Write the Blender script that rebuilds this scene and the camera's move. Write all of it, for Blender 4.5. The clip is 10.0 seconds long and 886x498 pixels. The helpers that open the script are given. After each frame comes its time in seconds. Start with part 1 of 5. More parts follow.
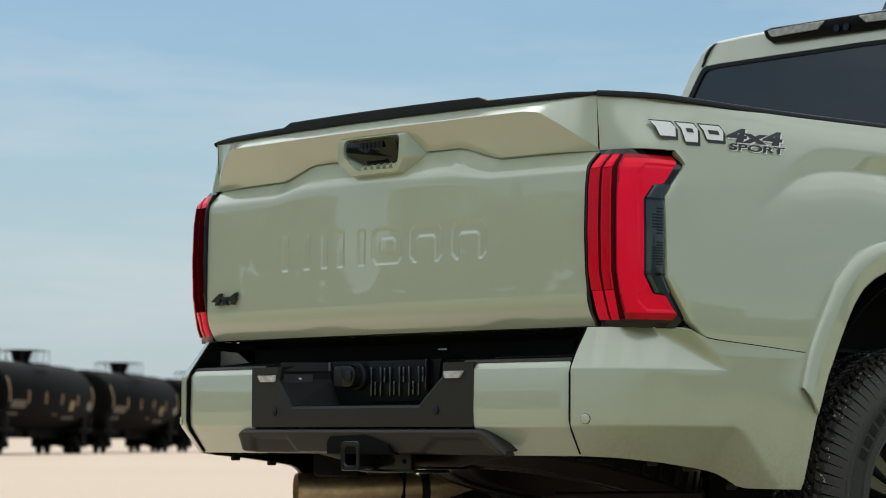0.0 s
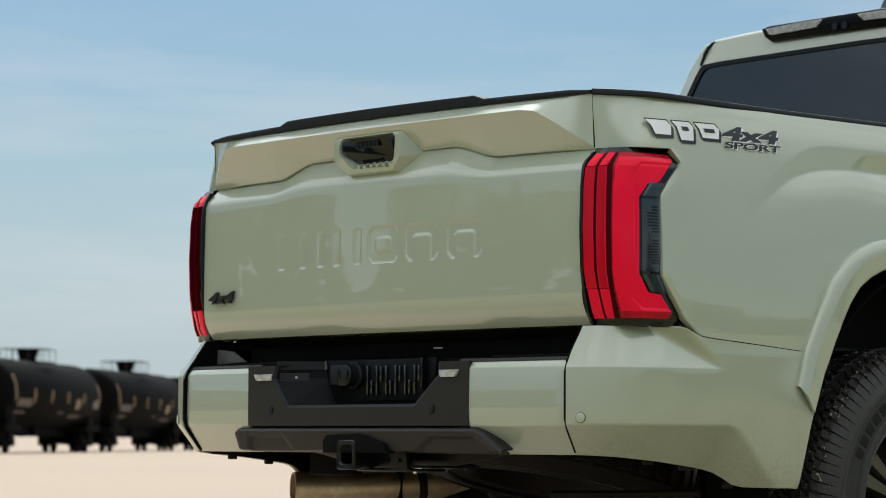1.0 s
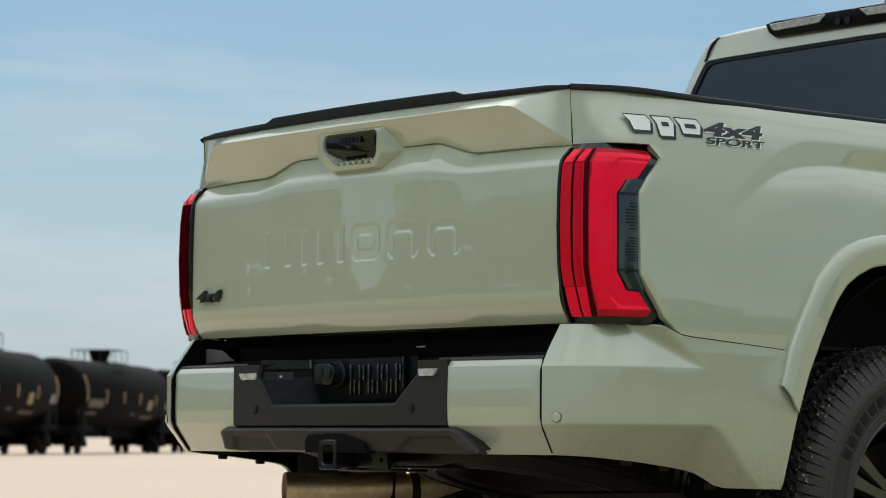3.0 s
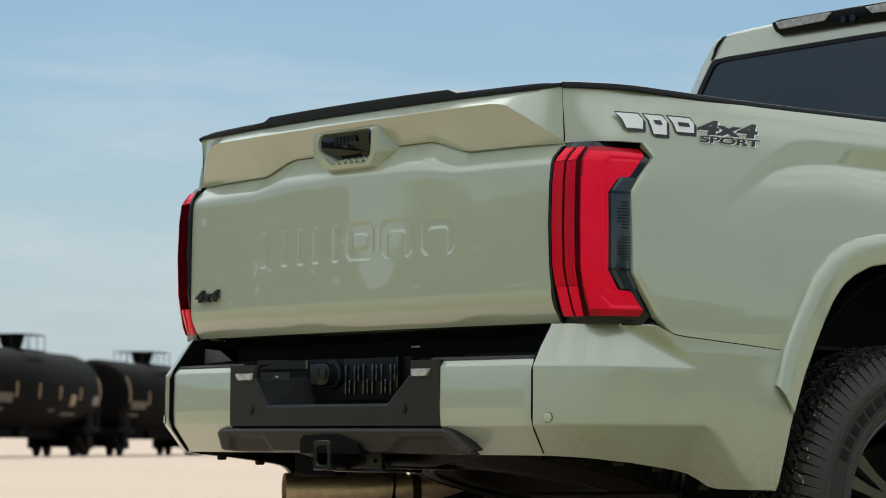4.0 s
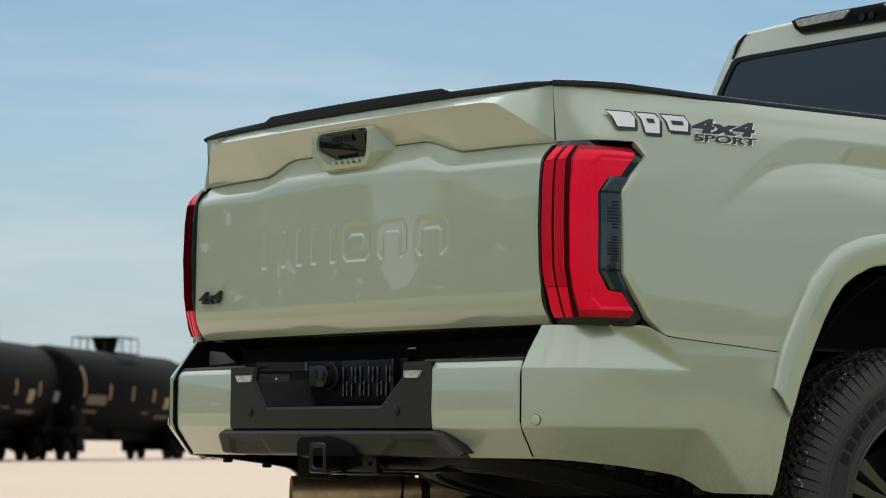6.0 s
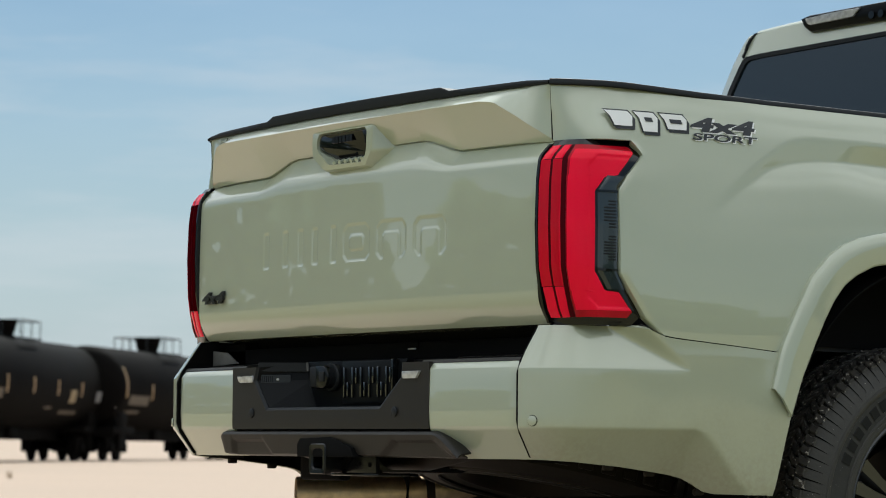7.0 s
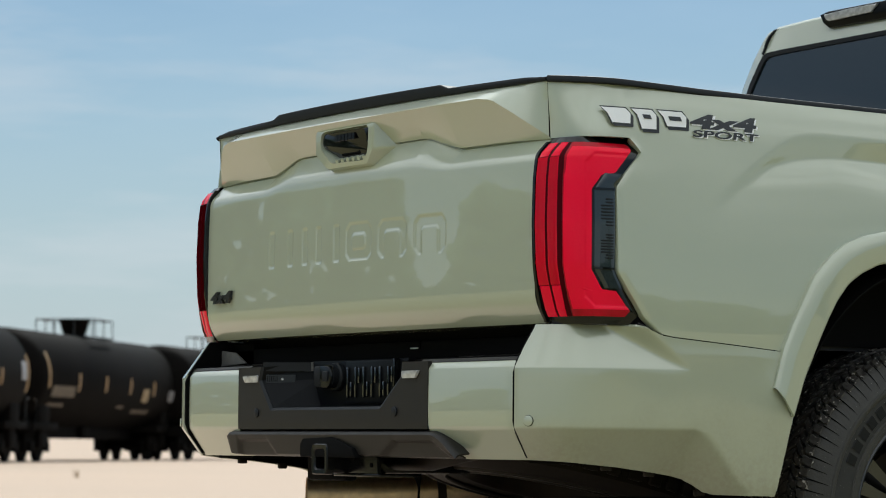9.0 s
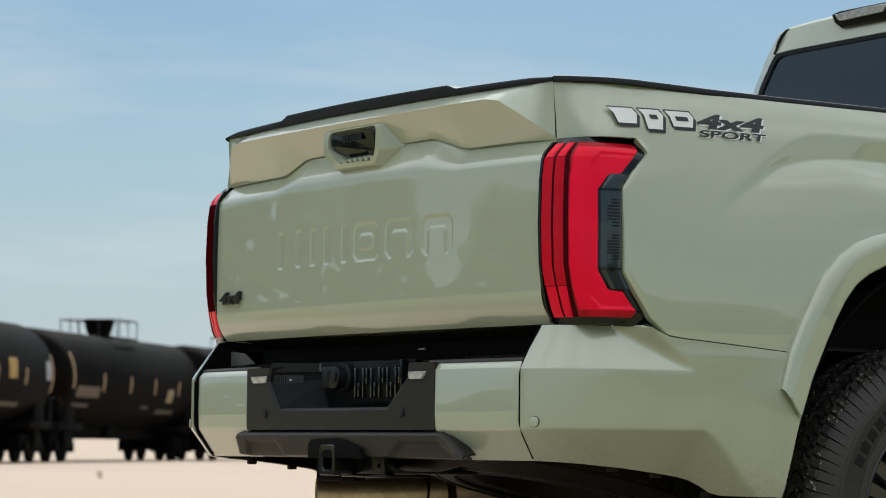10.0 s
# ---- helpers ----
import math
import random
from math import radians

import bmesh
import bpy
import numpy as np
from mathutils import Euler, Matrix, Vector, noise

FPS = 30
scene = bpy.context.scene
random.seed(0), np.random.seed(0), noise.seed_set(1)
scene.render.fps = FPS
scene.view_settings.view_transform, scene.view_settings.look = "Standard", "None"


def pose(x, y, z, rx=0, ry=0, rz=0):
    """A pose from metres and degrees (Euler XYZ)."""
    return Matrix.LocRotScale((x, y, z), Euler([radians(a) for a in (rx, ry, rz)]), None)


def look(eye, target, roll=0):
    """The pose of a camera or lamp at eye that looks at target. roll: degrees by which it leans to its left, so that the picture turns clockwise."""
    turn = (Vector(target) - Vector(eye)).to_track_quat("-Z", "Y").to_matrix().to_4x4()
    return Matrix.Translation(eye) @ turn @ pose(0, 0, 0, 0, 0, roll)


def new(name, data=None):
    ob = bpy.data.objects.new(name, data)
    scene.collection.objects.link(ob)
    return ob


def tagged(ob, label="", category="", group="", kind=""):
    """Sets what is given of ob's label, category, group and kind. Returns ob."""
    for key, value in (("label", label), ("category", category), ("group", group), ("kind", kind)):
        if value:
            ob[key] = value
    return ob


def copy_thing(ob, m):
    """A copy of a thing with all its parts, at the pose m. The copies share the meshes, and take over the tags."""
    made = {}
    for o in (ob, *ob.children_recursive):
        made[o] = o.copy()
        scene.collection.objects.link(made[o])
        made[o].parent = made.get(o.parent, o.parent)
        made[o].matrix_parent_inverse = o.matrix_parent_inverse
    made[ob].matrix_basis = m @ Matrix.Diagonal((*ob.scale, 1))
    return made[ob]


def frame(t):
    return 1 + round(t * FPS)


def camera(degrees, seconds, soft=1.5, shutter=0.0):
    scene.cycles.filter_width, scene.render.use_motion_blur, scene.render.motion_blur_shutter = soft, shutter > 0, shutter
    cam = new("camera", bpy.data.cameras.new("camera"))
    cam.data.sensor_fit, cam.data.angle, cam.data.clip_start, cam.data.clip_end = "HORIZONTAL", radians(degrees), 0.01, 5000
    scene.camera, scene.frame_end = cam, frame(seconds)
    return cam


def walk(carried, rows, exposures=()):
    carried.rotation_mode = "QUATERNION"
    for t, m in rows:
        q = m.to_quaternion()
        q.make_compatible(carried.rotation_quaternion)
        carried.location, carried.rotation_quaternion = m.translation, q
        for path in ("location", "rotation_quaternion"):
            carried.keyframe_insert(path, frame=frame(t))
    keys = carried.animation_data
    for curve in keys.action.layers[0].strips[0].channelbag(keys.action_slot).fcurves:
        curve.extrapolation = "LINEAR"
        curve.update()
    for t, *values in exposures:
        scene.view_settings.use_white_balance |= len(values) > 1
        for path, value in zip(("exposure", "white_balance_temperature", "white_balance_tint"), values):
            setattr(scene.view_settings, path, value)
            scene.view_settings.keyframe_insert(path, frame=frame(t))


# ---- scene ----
cam = camera(17.8, 10.0, soft=1.0)
PATH = [
    (0, (5.765, -4.712, 0.585), (4.242, -3.424, 0.722), 0.3),
    (0.5, (5.768, -4.701, 0.579), (4.243, -3.415, 0.717), 0.3),
    (1, (5.777, -4.685, 0.586), (4.25, -3.4, 0.722), 0.3),
    (1.5, (5.793, -4.64, 0.58), (4.261, -3.362, 0.717), 0.4),
    (2, (5.812, -4.58, 0.58), (4.271, -3.313, 0.718), 0.4),
    (2.5, (5.838, -4.511, 0.584), (4.287, -3.256, 0.721), 0.4),
    (4, (5.91, -4.319, 0.58), (4.33, -3.101, 0.718), 0.4),
    (4.5, (5.934, -4.254, 0.58), (4.343, -3.05, 0.718), 0.5),
    (5, (5.958, -4.18, 0.582), (4.355, -2.992, 0.72), 0.5),
    (5.5, (5.981, -4.118, 0.58), (4.368, -2.943, 0.719), 0.5),
    (7, (6.039, -3.953, 0.582), (4.399, -2.817, 0.722), 0.5),
    (7.5, (6.061, -3.893, 0.587), (4.412, -2.769, 0.726), 0.5),
    (8, (6.077, -3.845, 0.585), (4.42, -2.733, 0.724), 0.5),
    (8.5, (6.09, -3.809, 0.585), (4.427, -2.707, 0.724), 0.5),
    (9, (6.099, -3.77, 0.586), (4.429, -2.679, 0.725), 0.5),
    (9.5, (6.109, -3.75, 0.591), (4.434, -2.666, 0.729), 0.5),
    (10, (6.115, -3.727, 0.588), (4.435, -2.651, 0.727), 0.5),
]
walk(cam, [(t, look(eye, target, roll)) for t, eye, target, roll in PATH], [(0.0, 0.05, 6150, 3.0)])

# depth of field of a long lens: the truck is sharp, the train is soft
cam.data.dof.use_dof = True
cam.data.dof.focus_distance = 6.9
cam.data.dof.aperture_fstop = 9.0

# ---- world, sun ----
SUN = Vector((-0.54, 0.42, 0.73)).normalized()
elevation = math.asin(SUN.z)
world = bpy.data.worlds.new("sky")
scene.world = world
world.use_nodes = True
wn, wl = world.node_tree.nodes, world.node_tree.links
wn.clear()
sky = wn.new("ShaderNodeTexSky")
sky.sky_type = "NISHITA"
sky.sun_disc = False
sky.sun_elevation = elevation
sky.sun_rotation = math.atan2(SUN.x, SUN.y)
sky.dust_density = 0.15
sky.air_density = 1.0
sky.ozone_density = 2.2
coord = wn.new("ShaderNodeTexCoord")
stretch = wn.new("ShaderNodeMapping")
stretch.inputs["Scale"].default_value = (1.6, 1.6, 5.5)
cloud = wn.new("ShaderNodeTexNoise")
cloud.inputs["Scale"].default_value = 2.6
cloud.inputs["Detail"].default_value = 7.0
cloud.inputs["Roughness"].default_value = 0.58
cloud_ramp = wn.new("ShaderNodeValToRGB")
cloud_ramp.color_ramp.elements[0].position, cloud_ramp.color_ramp.elements[1].position = 0.47, 0.75
cloud_ramp.color_ramp.elements[0].color = (0, 0, 0, 1)
cloud_ramp.color_ramp.elements[1].color = (0.055, 0.055, 0.055, 1)
cloud_mix = wn.new("ShaderNodeMix")
cloud_mix.data_type = "RGBA"
cloud_mix.inputs["B"].default_value = (18.5, 18.5, 18.8, 1)
back = wn.new("ShaderNodeBackground")
back.inputs["Strength"].default_value = 0.066
wout = wn.new("ShaderNodeOutputWorld")
wl.new(coord.outputs["Generated"], stretch.inputs["Vector"])
wl.new(stretch.outputs["Vector"], cloud.inputs["Vector"])
wl.new(cloud.outputs["Fac"], cloud_ramp.inputs["Fac"])
# high thin cloud that thickens overhead
split = wn.new("ShaderNodeSeparateXYZ")
high = wn.new("ShaderNodeMapRange")
high.interpolation_type = "SMOOTHSTEP"
high.inputs["From Min"].default_value, high.inputs["From Max"].default_value = 0.16, 0.55
high.inputs["To Min"].default_value, high.inputs["To Max"].default_value = 0.0, 0.6
veil = wn.new("ShaderNodeMath")
veil.operation = "MULTIPLY_ADD"
veil.inputs[1].default_value = 0.5
veil.use_clamp = True
total = wn.new("ShaderNodeMath")
total.operation = "ADD"
total.use_clamp = True
wl.new(coord.outputs["Generated"], split.inputs["Vector"])
wl.new(split.outputs["Z"], high.inputs["Value"])
wl.new(high.outputs["Result"], veil.inputs[0])
puff = wn.new("ShaderNodeMapRange")
puff.interpolation_type = "SMOOTHSTEP"
puff.inputs["From Min"].default_value, puff.inputs["From Max"].default_value = 0.38, 0.62
wl.new(cloud.outputs["Fac"], puff.inputs["Value"])
wl.new(puff.outputs["Result"], veil.inputs[1])
wl.new(high.outputs["Result"], veil.inputs[2])
wl.new(veil.outputs["Value"], total.inputs[0])
wl.new(cloud_ramp.outputs["Color"], total.inputs[1])
wl.new(total.outputs["Value"], cloud_mix.inputs["Factor"])
wl.new(sky.outputs["Color"], cloud_mix.inputs["A"])
# pale haze towards the horizon
haze = wn.new("ShaderNodeMapRange")
haze.interpolation_type = "SMOOTHSTEP"
haze.inputs["From Min"].default_value, haze.inputs["From Max"].default_value = -0.02, 0.17
haze.inputs["To Min"].default_value, haze.inputs["To Max"].default_value = 0.85, 0.0
haze_mix = wn.new("ShaderNodeMix")
haze_mix.data_type = "RGBA"
haze_mix.inputs["B"].default_value = (6.75, 7.6, 8.75, 1)
wl.new(split.outputs["Z"], haze.inputs["Value"])
wl.new(haze.outputs["Result"], haze_mix.inputs["Factor"])
wl.new(cloud_mix.outputs["Result"], haze_mix.inputs["A"])
# thin streaks of cloud low over the horizon
low_map = wn.new("ShaderNodeMapping")
low_map.inputs["Scale"].default_value = (2.4, 2.4, 17.0)
low_map.inputs["Location"].default_value = (0.7, 0.2, 0.0)
streak = wn.new("ShaderNodeTexNoise")
streak.inputs["Scale"].default_value = 2.2
streak.inputs["Detail"].default_value = 8.0
streak.inputs["Roughness"].default_value = 0.6
streak_fac = wn.new("ShaderNodeMapRange")
streak_fac.inputs["From Min"].default_value, streak_fac.inputs["From Max"].default_value = 0.47, 0.70
streak_fac.inputs["To Min"].default_value, streak_fac.inputs["To Max"].default_value = 0.0, 0.40
streak_mix = wn.new("ShaderNodeMix")
streak_mix.data_type = "RGBA"
streak_mix.inputs["B"].default_value = (10.6, 10.4, 10.8, 1)
wl.new(coord.outputs["Generated"], low_map.inputs["Vector"])
wl.new(low_map.outputs["Vector"], streak.inputs["Vector"])
wl.new(streak.outputs["Fac"], streak_fac.inputs["Value"])
wl.new(streak_fac.outputs["Result"], streak_mix.inputs["Factor"])
wl.new(haze_mix.outputs["Result"], streak_mix.inputs["A"])
wl.new(streak_mix.outputs["Result"], back.inputs["Color"])
wl.new(back.outputs["Background"], wout.inputs["Surface"])
sun = new("sun", bpy.data.lights.new("sun", "SUN"))
sun.data.energy, sun.data.angle, sun.data.color = 2.95, radians(0.53), (1.0, 0.955, 0.89)
sun.matrix_world = look(SUN * 40, (0, 0, 0))


# ---- materials ----
def material(name, color, rough=0.5, metal=0.0, coat=0.0, grain=0.0, grain_size=200.0, bump=0.0, bump_size=300.0,
             blotch=0.0, blotch_size=3.0, coat_rough=0.03, specular=0.5, other=None, glow=0.0, coat_ior=1.5):
    """A principled material with colour variation at two scales and fine relief."""
    m = bpy.data.materials.new(name)
    m.use_nodes = True
    n, l = m.node_tree.nodes, m.node_tree.links
    b = n["Principled BSDF"]
    b.inputs["Base Color"].default_value = (*color, 1)
    b.inputs["Roughness"].default_value = rough
    b.inputs["Metallic"].default_value = metal
    b.inputs["Coat Weight"].default_value = coat
    b.inputs["Coat Roughness"].default_value = coat_rough
    b.inputs["Coat IOR"].default_value = coat_ior
    b.inputs["Specular IOR Level"].default_value = specular
    if glow:
        b.inputs["Emission Color"].default_value = (*color, 1)
        b.inputs["Emission Strength"].default_value = glow
    tc = n.new("ShaderNodeTexCoord")
    last = None
    for amount, size, tint in ((grain, grain_size, None), (blotch, blotch_size, other)):
        if not amount:
            continue
        t = n.new("ShaderNodeTexNoise")
        t.inputs["Scale"].default_value = size
        t.inputs["Detail"].default_value = 5.0
        l.new(tc.outputs["Object"], t.inputs["Vector"])
        ramp = n.new("ShaderNodeMapRange")
        ramp.inputs["From Min"].default_value, ramp.inputs["From Max"].default_value = 0.32, 0.68
        l.new(t.outputs["Fac"], ramp.inputs["Value"])
        scaled = n.new("ShaderNodeMath")
        scaled.operation = "MULTIPLY"
        scaled.inputs[1].default_value = amount
        l.new(ramp.outputs["Result"], scaled.inputs[0])
        mix = n.new("ShaderNodeMix")
        mix.data_type = "RGBA"
        l.new(scaled.outputs["Value"], mix.inputs["Factor"])
        if last:
            l.new(last, mix.inputs["A"])
        else:
            mix.inputs["A"].default_value = (*color, 1)
        mix.inputs["B"].default_value = (*(tint or [c * 0.45 for c in color]), 1)
        last = mix.outputs["Result"]
    if last:
        l.new(last, b.inputs["Base Color"])
    if bump:
        t = n.new("ShaderNodeTexNoise")
        t.inputs["Scale"].default_value = bump_size
        t.inputs["Detail"].default_value = 4.0
        l.new(tc.outputs["Object"], t.inputs["Vector"])
        bm_ = n.new("ShaderNodeBump")
        bm_.inputs["Strength"].default_value = bump
        bm_.inputs["Distance"].default_value = 0.3 / bump_size
        l.new(t.outputs["Fac"], bm_.inputs["Height"])
        l.new(bm_.outputs["Normal"], b.inputs["Normal"])
    return m


PAINT = material("sage_paint", (0.430, 0.464, 0.348), 0.42, coat=1.0, coat_rough=0.012, coat_ior=1.88, blotch=0.10, blotch_size=2.2,
                 other=(0.440, 0.458, 0.338))
PAINT_SOFT = material("sage_paint_on_plastic", (0.412, 0.438, 0.322), 0.42, coat=1.0, coat_rough=0.08, coat_ior=1.86, blotch=0.12, blotch_size=3.0,
                      other=(0.418, 0.428, 0.306))


def dirt_and_reflection(m, top, foot, color, amount):
    """Dried road spray: uneven splashes, thicker towards the foot of a part; the brown also paints in the ground's
    reflection there.
    """
    n, l = m.node_tree.nodes, m.node_tree.links
    b = n["Principled BSDF"]
    was = b.inputs["Base Color"].links[0].from_socket
    tc, xyz, up, t, f, cut, mul, mix = (n.new("ShaderNode" + k) for k in ("TexCoord", "SeparateXYZ", "MapRange", "TexNoise", "TexNoise", "MapRange", "Math", "Mix"))
    up.inputs["From Min"].default_value, up.inputs["From Max"].default_value = top, foot
    up.inputs["To Min"].default_value, up.inputs["To Max"].default_value = -0.30, 0.16
    t.inputs["Scale"].default_value, t.inputs["Detail"].default_value = 3.2, 9.0
    t.inputs["Roughness"].default_value = 0.7
    f.inputs["Scale"].default_value, f.inputs["Detail"].default_value = 90.0, 3.0
    cut.inputs["From Min"].default_value, cut.inputs["From Max"].default_value = 0.30, 0.80
    cut.inputs["To Max"].default_value = amount
    l.new(tc.outputs["Object"], xyz.inputs["Vector"])
    l.new(xyz.outputs["Z"], up.inputs["Value"])
    add_ = n.new("ShaderNodeMath")
    add_.operation = "ADD"
    for tex in (t, f):
        l.new(tc.outputs["Object"], tex.inputs["Vector"])
    l.new(up.outputs["Result"], add_.inputs[0])
    l.new(t.outputs["Fac"], add_.inputs[1])
    l.new(add_.outputs["Value"], cut.inputs["Value"])
    mul.operation = "MULTIPLY"
    l.new(cut.outputs["Result"], mul.inputs[0])
    speck = n.new("ShaderNodeMapRange")
    speck.inputs["From Min"].default_value, speck.inputs["From Max"].default_value = 0.35, 0.6
    speck.inputs["To Min"].default_value = 0.55
    l.new(f.outputs["Fac"], speck.inputs["Value"])
    l.new(speck.outputs["Result"], mul.inputs[1])
    mix.data_type = "RGBA"
    mix.inputs["B"].default_value = (*color, 1)
    l.new(mul.outputs["Value"], mix.inputs["Factor"])
    l.new(was, mix.inputs["A"])
    l.new(mix.outputs["Result"], b.inputs["Base Color"])
    # dried dirt takes the gloss away
    dull = n.new("ShaderNodeMath")
    dull.operation = "MULTIPLY_ADD"
    dull.inputs[1].default_value, dull.inputs[2].default_value = 0.35, b.inputs["Coat Roughness"].default_value
    l.new(mul.outputs["Value"], dull.inputs[0])
    l.new(dull.outputs["Value"], b.inputs["Coat Roughness"])


# Dirt, with the brown ground's reflection on the lower chamfer put into the colour.
dirt_and_reflection(PAINT_SOFT, 0.74, 0.50, (0.235, 0.205, 0.135), 0.55)
PLASTIC = material("textured_black_plastic", (0.0165, 0.0148, 0.0128), 0.5, specular=0.32, bump=0.5, bump_size=900, blotch=0.3, blotch_size=7,
                   other=(0.024, 0.020, 0.016))
MOULDING = material("satin_black_moulding", (0.0075, 0.0090, 0.0112), 0.56, specular=0.3, bump=0.15, bump_size=700)
PIANO = material("gloss_black_plastic", (0.0042, 0.0046, 0.0055), 0.08, coat=0.0, specular=0.45)
BLACK_CASE = material("black_lamp_case", (0.0030, 0.0032, 0.0038), 0.30, specular=0.12)
# Near-black for hidden black parts, and for shade painted into gaps and openings.
SHADOW_GAP = material("black_parts_and_gap_shade", (0.0025, 0.0025, 0.0025), 0.85, specular=0.1)
LENS = material("red_lens", (0.95, 0.0006, 0.036), 0.20, coat=0.30, coat_rough=0.02, specular=0.06, blotch=0.35, blotch_size=9, other=(0.78, 0.0008, 0.028))
LENS_DARK = material("deep_red_lens", (0.82, 0.0005, 0.024), 0.2, coat=0.35, coat_rough=0.02, specular=0.06, blotch=0.6, blotch_size=5, other=(0.55, 0.0006, 0.014))
# Darker copy of the red lens, for the shade painted along its edge.
LENS_DEEP = material("edge_shaded_red_lens", (0.36, 0.0006, 0.010), 0.2, coat=0.35, coat_rough=0.02, specular=0.06, blotch=0.5, blotch_size=22, other=(0.62, 0.0008, 0.02))
# Dark copy of the red lens: shade put into the colour of gaps and rib walls.
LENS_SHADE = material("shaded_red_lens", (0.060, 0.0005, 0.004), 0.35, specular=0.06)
SMOKED = material("smoked_lens", (0.016, 0.024, 0.03), 0.12, coat=0.7)
CLEAR = material("clear_lamp_lens", (0.62, 0.62, 0.62), 0.12, coat=1.0, grain=0.8, grain_size=60)
GLASS = material("tinted_glass", (0.0050, 0.0130, 0.0165), 0.02, specular=0.5, coat=0.65, coat_rough=0.01)
RUBBER = material("tyre_rubber", (0.024, 0.0235, 0.022), 0.55, specular=0.4, bump=0.4, bump_size=240, grain=0.35, grain_size=60, blotch=0.5,
                  blotch_size=14, other=(0.034, 0.031, 0.027))
RUBBER_DUSTY = material("dusty_sidewall_rubber", (0.043, 0.040, 0.033), 0.6, specular=0.45, bump=0.5, bump_size=200, grain=0.4, grain_size=45, blotch=0.7,
                        blotch_size=16, other=(0.034, 0.032, 0.028))
MACHINED = material("machined_alloy_edge", (0.07, 0.07, 0.07), 0.38, metal=1.0)
TREAD = material("dusty_tread_rubber", (0.015, 0.0148, 0.0142), 0.36, specular=0.5, bump=0.6, bump_size=160, blotch=0.7, blotch_size=34,
                 other=(0.062, 0.054, 0.044))


def specks(m, size, low, high, color):
    """Small pale specks on a surface: dust and chippings, and on the tread painted glints too."""
    n, l = m.node_tree.nodes, m.node_tree.links
    b = n["Principled BSDF"]
    was = b.inputs["Base Color"].links[0].from_socket
    tc, t, r, mix = n.new("ShaderNodeTexCoord"), n.new("ShaderNodeTexNoise"), n.new("ShaderNodeMapRange"), n.new("ShaderNodeMix")
    t.inputs["Scale"].default_value, t.inputs["Detail"].default_value = size, 2.0
    r.inputs["From Min"].default_value, r.inputs["From Max"].default_value = low, high
    mix.data_type = "RGBA"
    mix.inputs["B"].default_value = (*color, 1)
    l.new(tc.outputs["Object"], t.inputs["Vector"])
    l.new(t.outputs["Fac"], r.inputs["Value"])
    l.new(r.outputs["Result"], mix.inputs["Factor"])
    l.new(was, mix.inputs["A"])
    l.new(mix.outputs["Result"], b.inputs["Base Color"])


# Tread specks are dust and chippings, plus glints painted as pale colour.
specks(TREAD, 110, 0.635, 0.68, (0.34, 0.31, 0.27))
specks(RUBBER, 170, 0.72, 0.77, (0.22, 0.20, 0.18))
specks(RUBBER_DUSTY, 210, 0.73, 0.77, (0.40, 0.37, 0.33))
LETTER_BLACK = material("black_sidewall_bar", (0.008, 0.008, 0.008), 0.38, specular=0.2)
ALLOY = material("dark_alloy", (0.010, 0.010, 0.010), 0.3, metal=0.0, coat=0.6, coat_rough=0.03)
STEEL = material("black_steel", (0.0046, 0.0050, 0.0058), 0.25, metal=0.0, coat=0.0, specular=0.32, grain=0.4, grain_size=90)
UNDER = material("underbody_steel", (0.0062, 0.0046, 0.0032), 0.55, specular=0.2, blotch=0.6, blotch_size=8, other=(0.024, 0.0155, 0.009))
SPARE = material("dusty_spare_rubber", (0.0070, 0.0054, 0.0036), 0.5, specular=0.3, blotch=0.6, blotch_size=6, other=(0.018, 0.013, 0.008), grain=0.3, grain_size=40)
PLATE_GLOSS = material("gloss_raised_bars", (0.010, 0.0105, 0.0115), 0.10, coat=1.0)
RECESS = material("dark_recess_plastic", (0.0035, 0.0041, 0.0052), 0.42, specular=0.12, bump=0.2, bump_size=600)
MOTTLED_GREY = material("mottled_grey_plastic", (0.115, 0.11, 0.10), 0.7, blotch=0.7, blotch_size=26, other=(0.055, 0.053, 0.05))
EXHAUST = material("heat_stained_steel", (1.0, 0.82, 0.56), 0.46, metal=1.0, blotch=0.5, blotch_size=9, other=(0.52, 0.36, 0.20),
                   grain=0.4, grain_size=45)
WHITE = material("white_decal", (0.84, 0.84, 0.84), 0.35)
DECAL_DARK = material("dark_grey_decal", (0.016, 0.018, 0.021), 0.35)
BADGE = material("black_badge", (0.012, 0.012, 0.013), 0.3)
GROUND = material("pale_crushed_ground", (0.53, 0.40, 0.305), 0.95, grain=0.25, grain_size=9, blotch=0.5, blotch_size=0.06,
                  other=(0.43, 0.335, 0.26), bump=0.5, bump_size=14)
# the yard behind and beside the truck: trodden earth with short dry grass
g = GROUND.node_tree
g_bsdf = g.nodes["Principled BSDF"]
g_from = g_bsdf.inputs["Base Color"].links[0].from_socket
g_tc = g.nodes.new("ShaderNodeTexCoord")
g_xyz = g.nodes.new("ShaderNodeSeparateXYZ")
g_noise = g.nodes.new("ShaderNodeTexNoise")
g_noise.inputs["Scale"].default_value, g_noise.inputs["Detail"].default_value = 0.9, 6.0
g_tone = g.nodes.new("ShaderNodeMix")
g_tone.data_type = "RGBA"
g_tone.inputs["A"].default_value, g_tone.inputs["B"].default_value = (0.270, 0.232, 0.104, 1), (0.196, 0.176, 0.076, 1)
g_mix = g.nodes.new("ShaderNodeMix")
g_mix.data_type = "RGBA"
g.links.new(g_tc.outputs["Object"], g_xyz.inputs["Vector"])
g.links.new(g_tc.outputs["Object"], g_noise.inputs["Vector"])
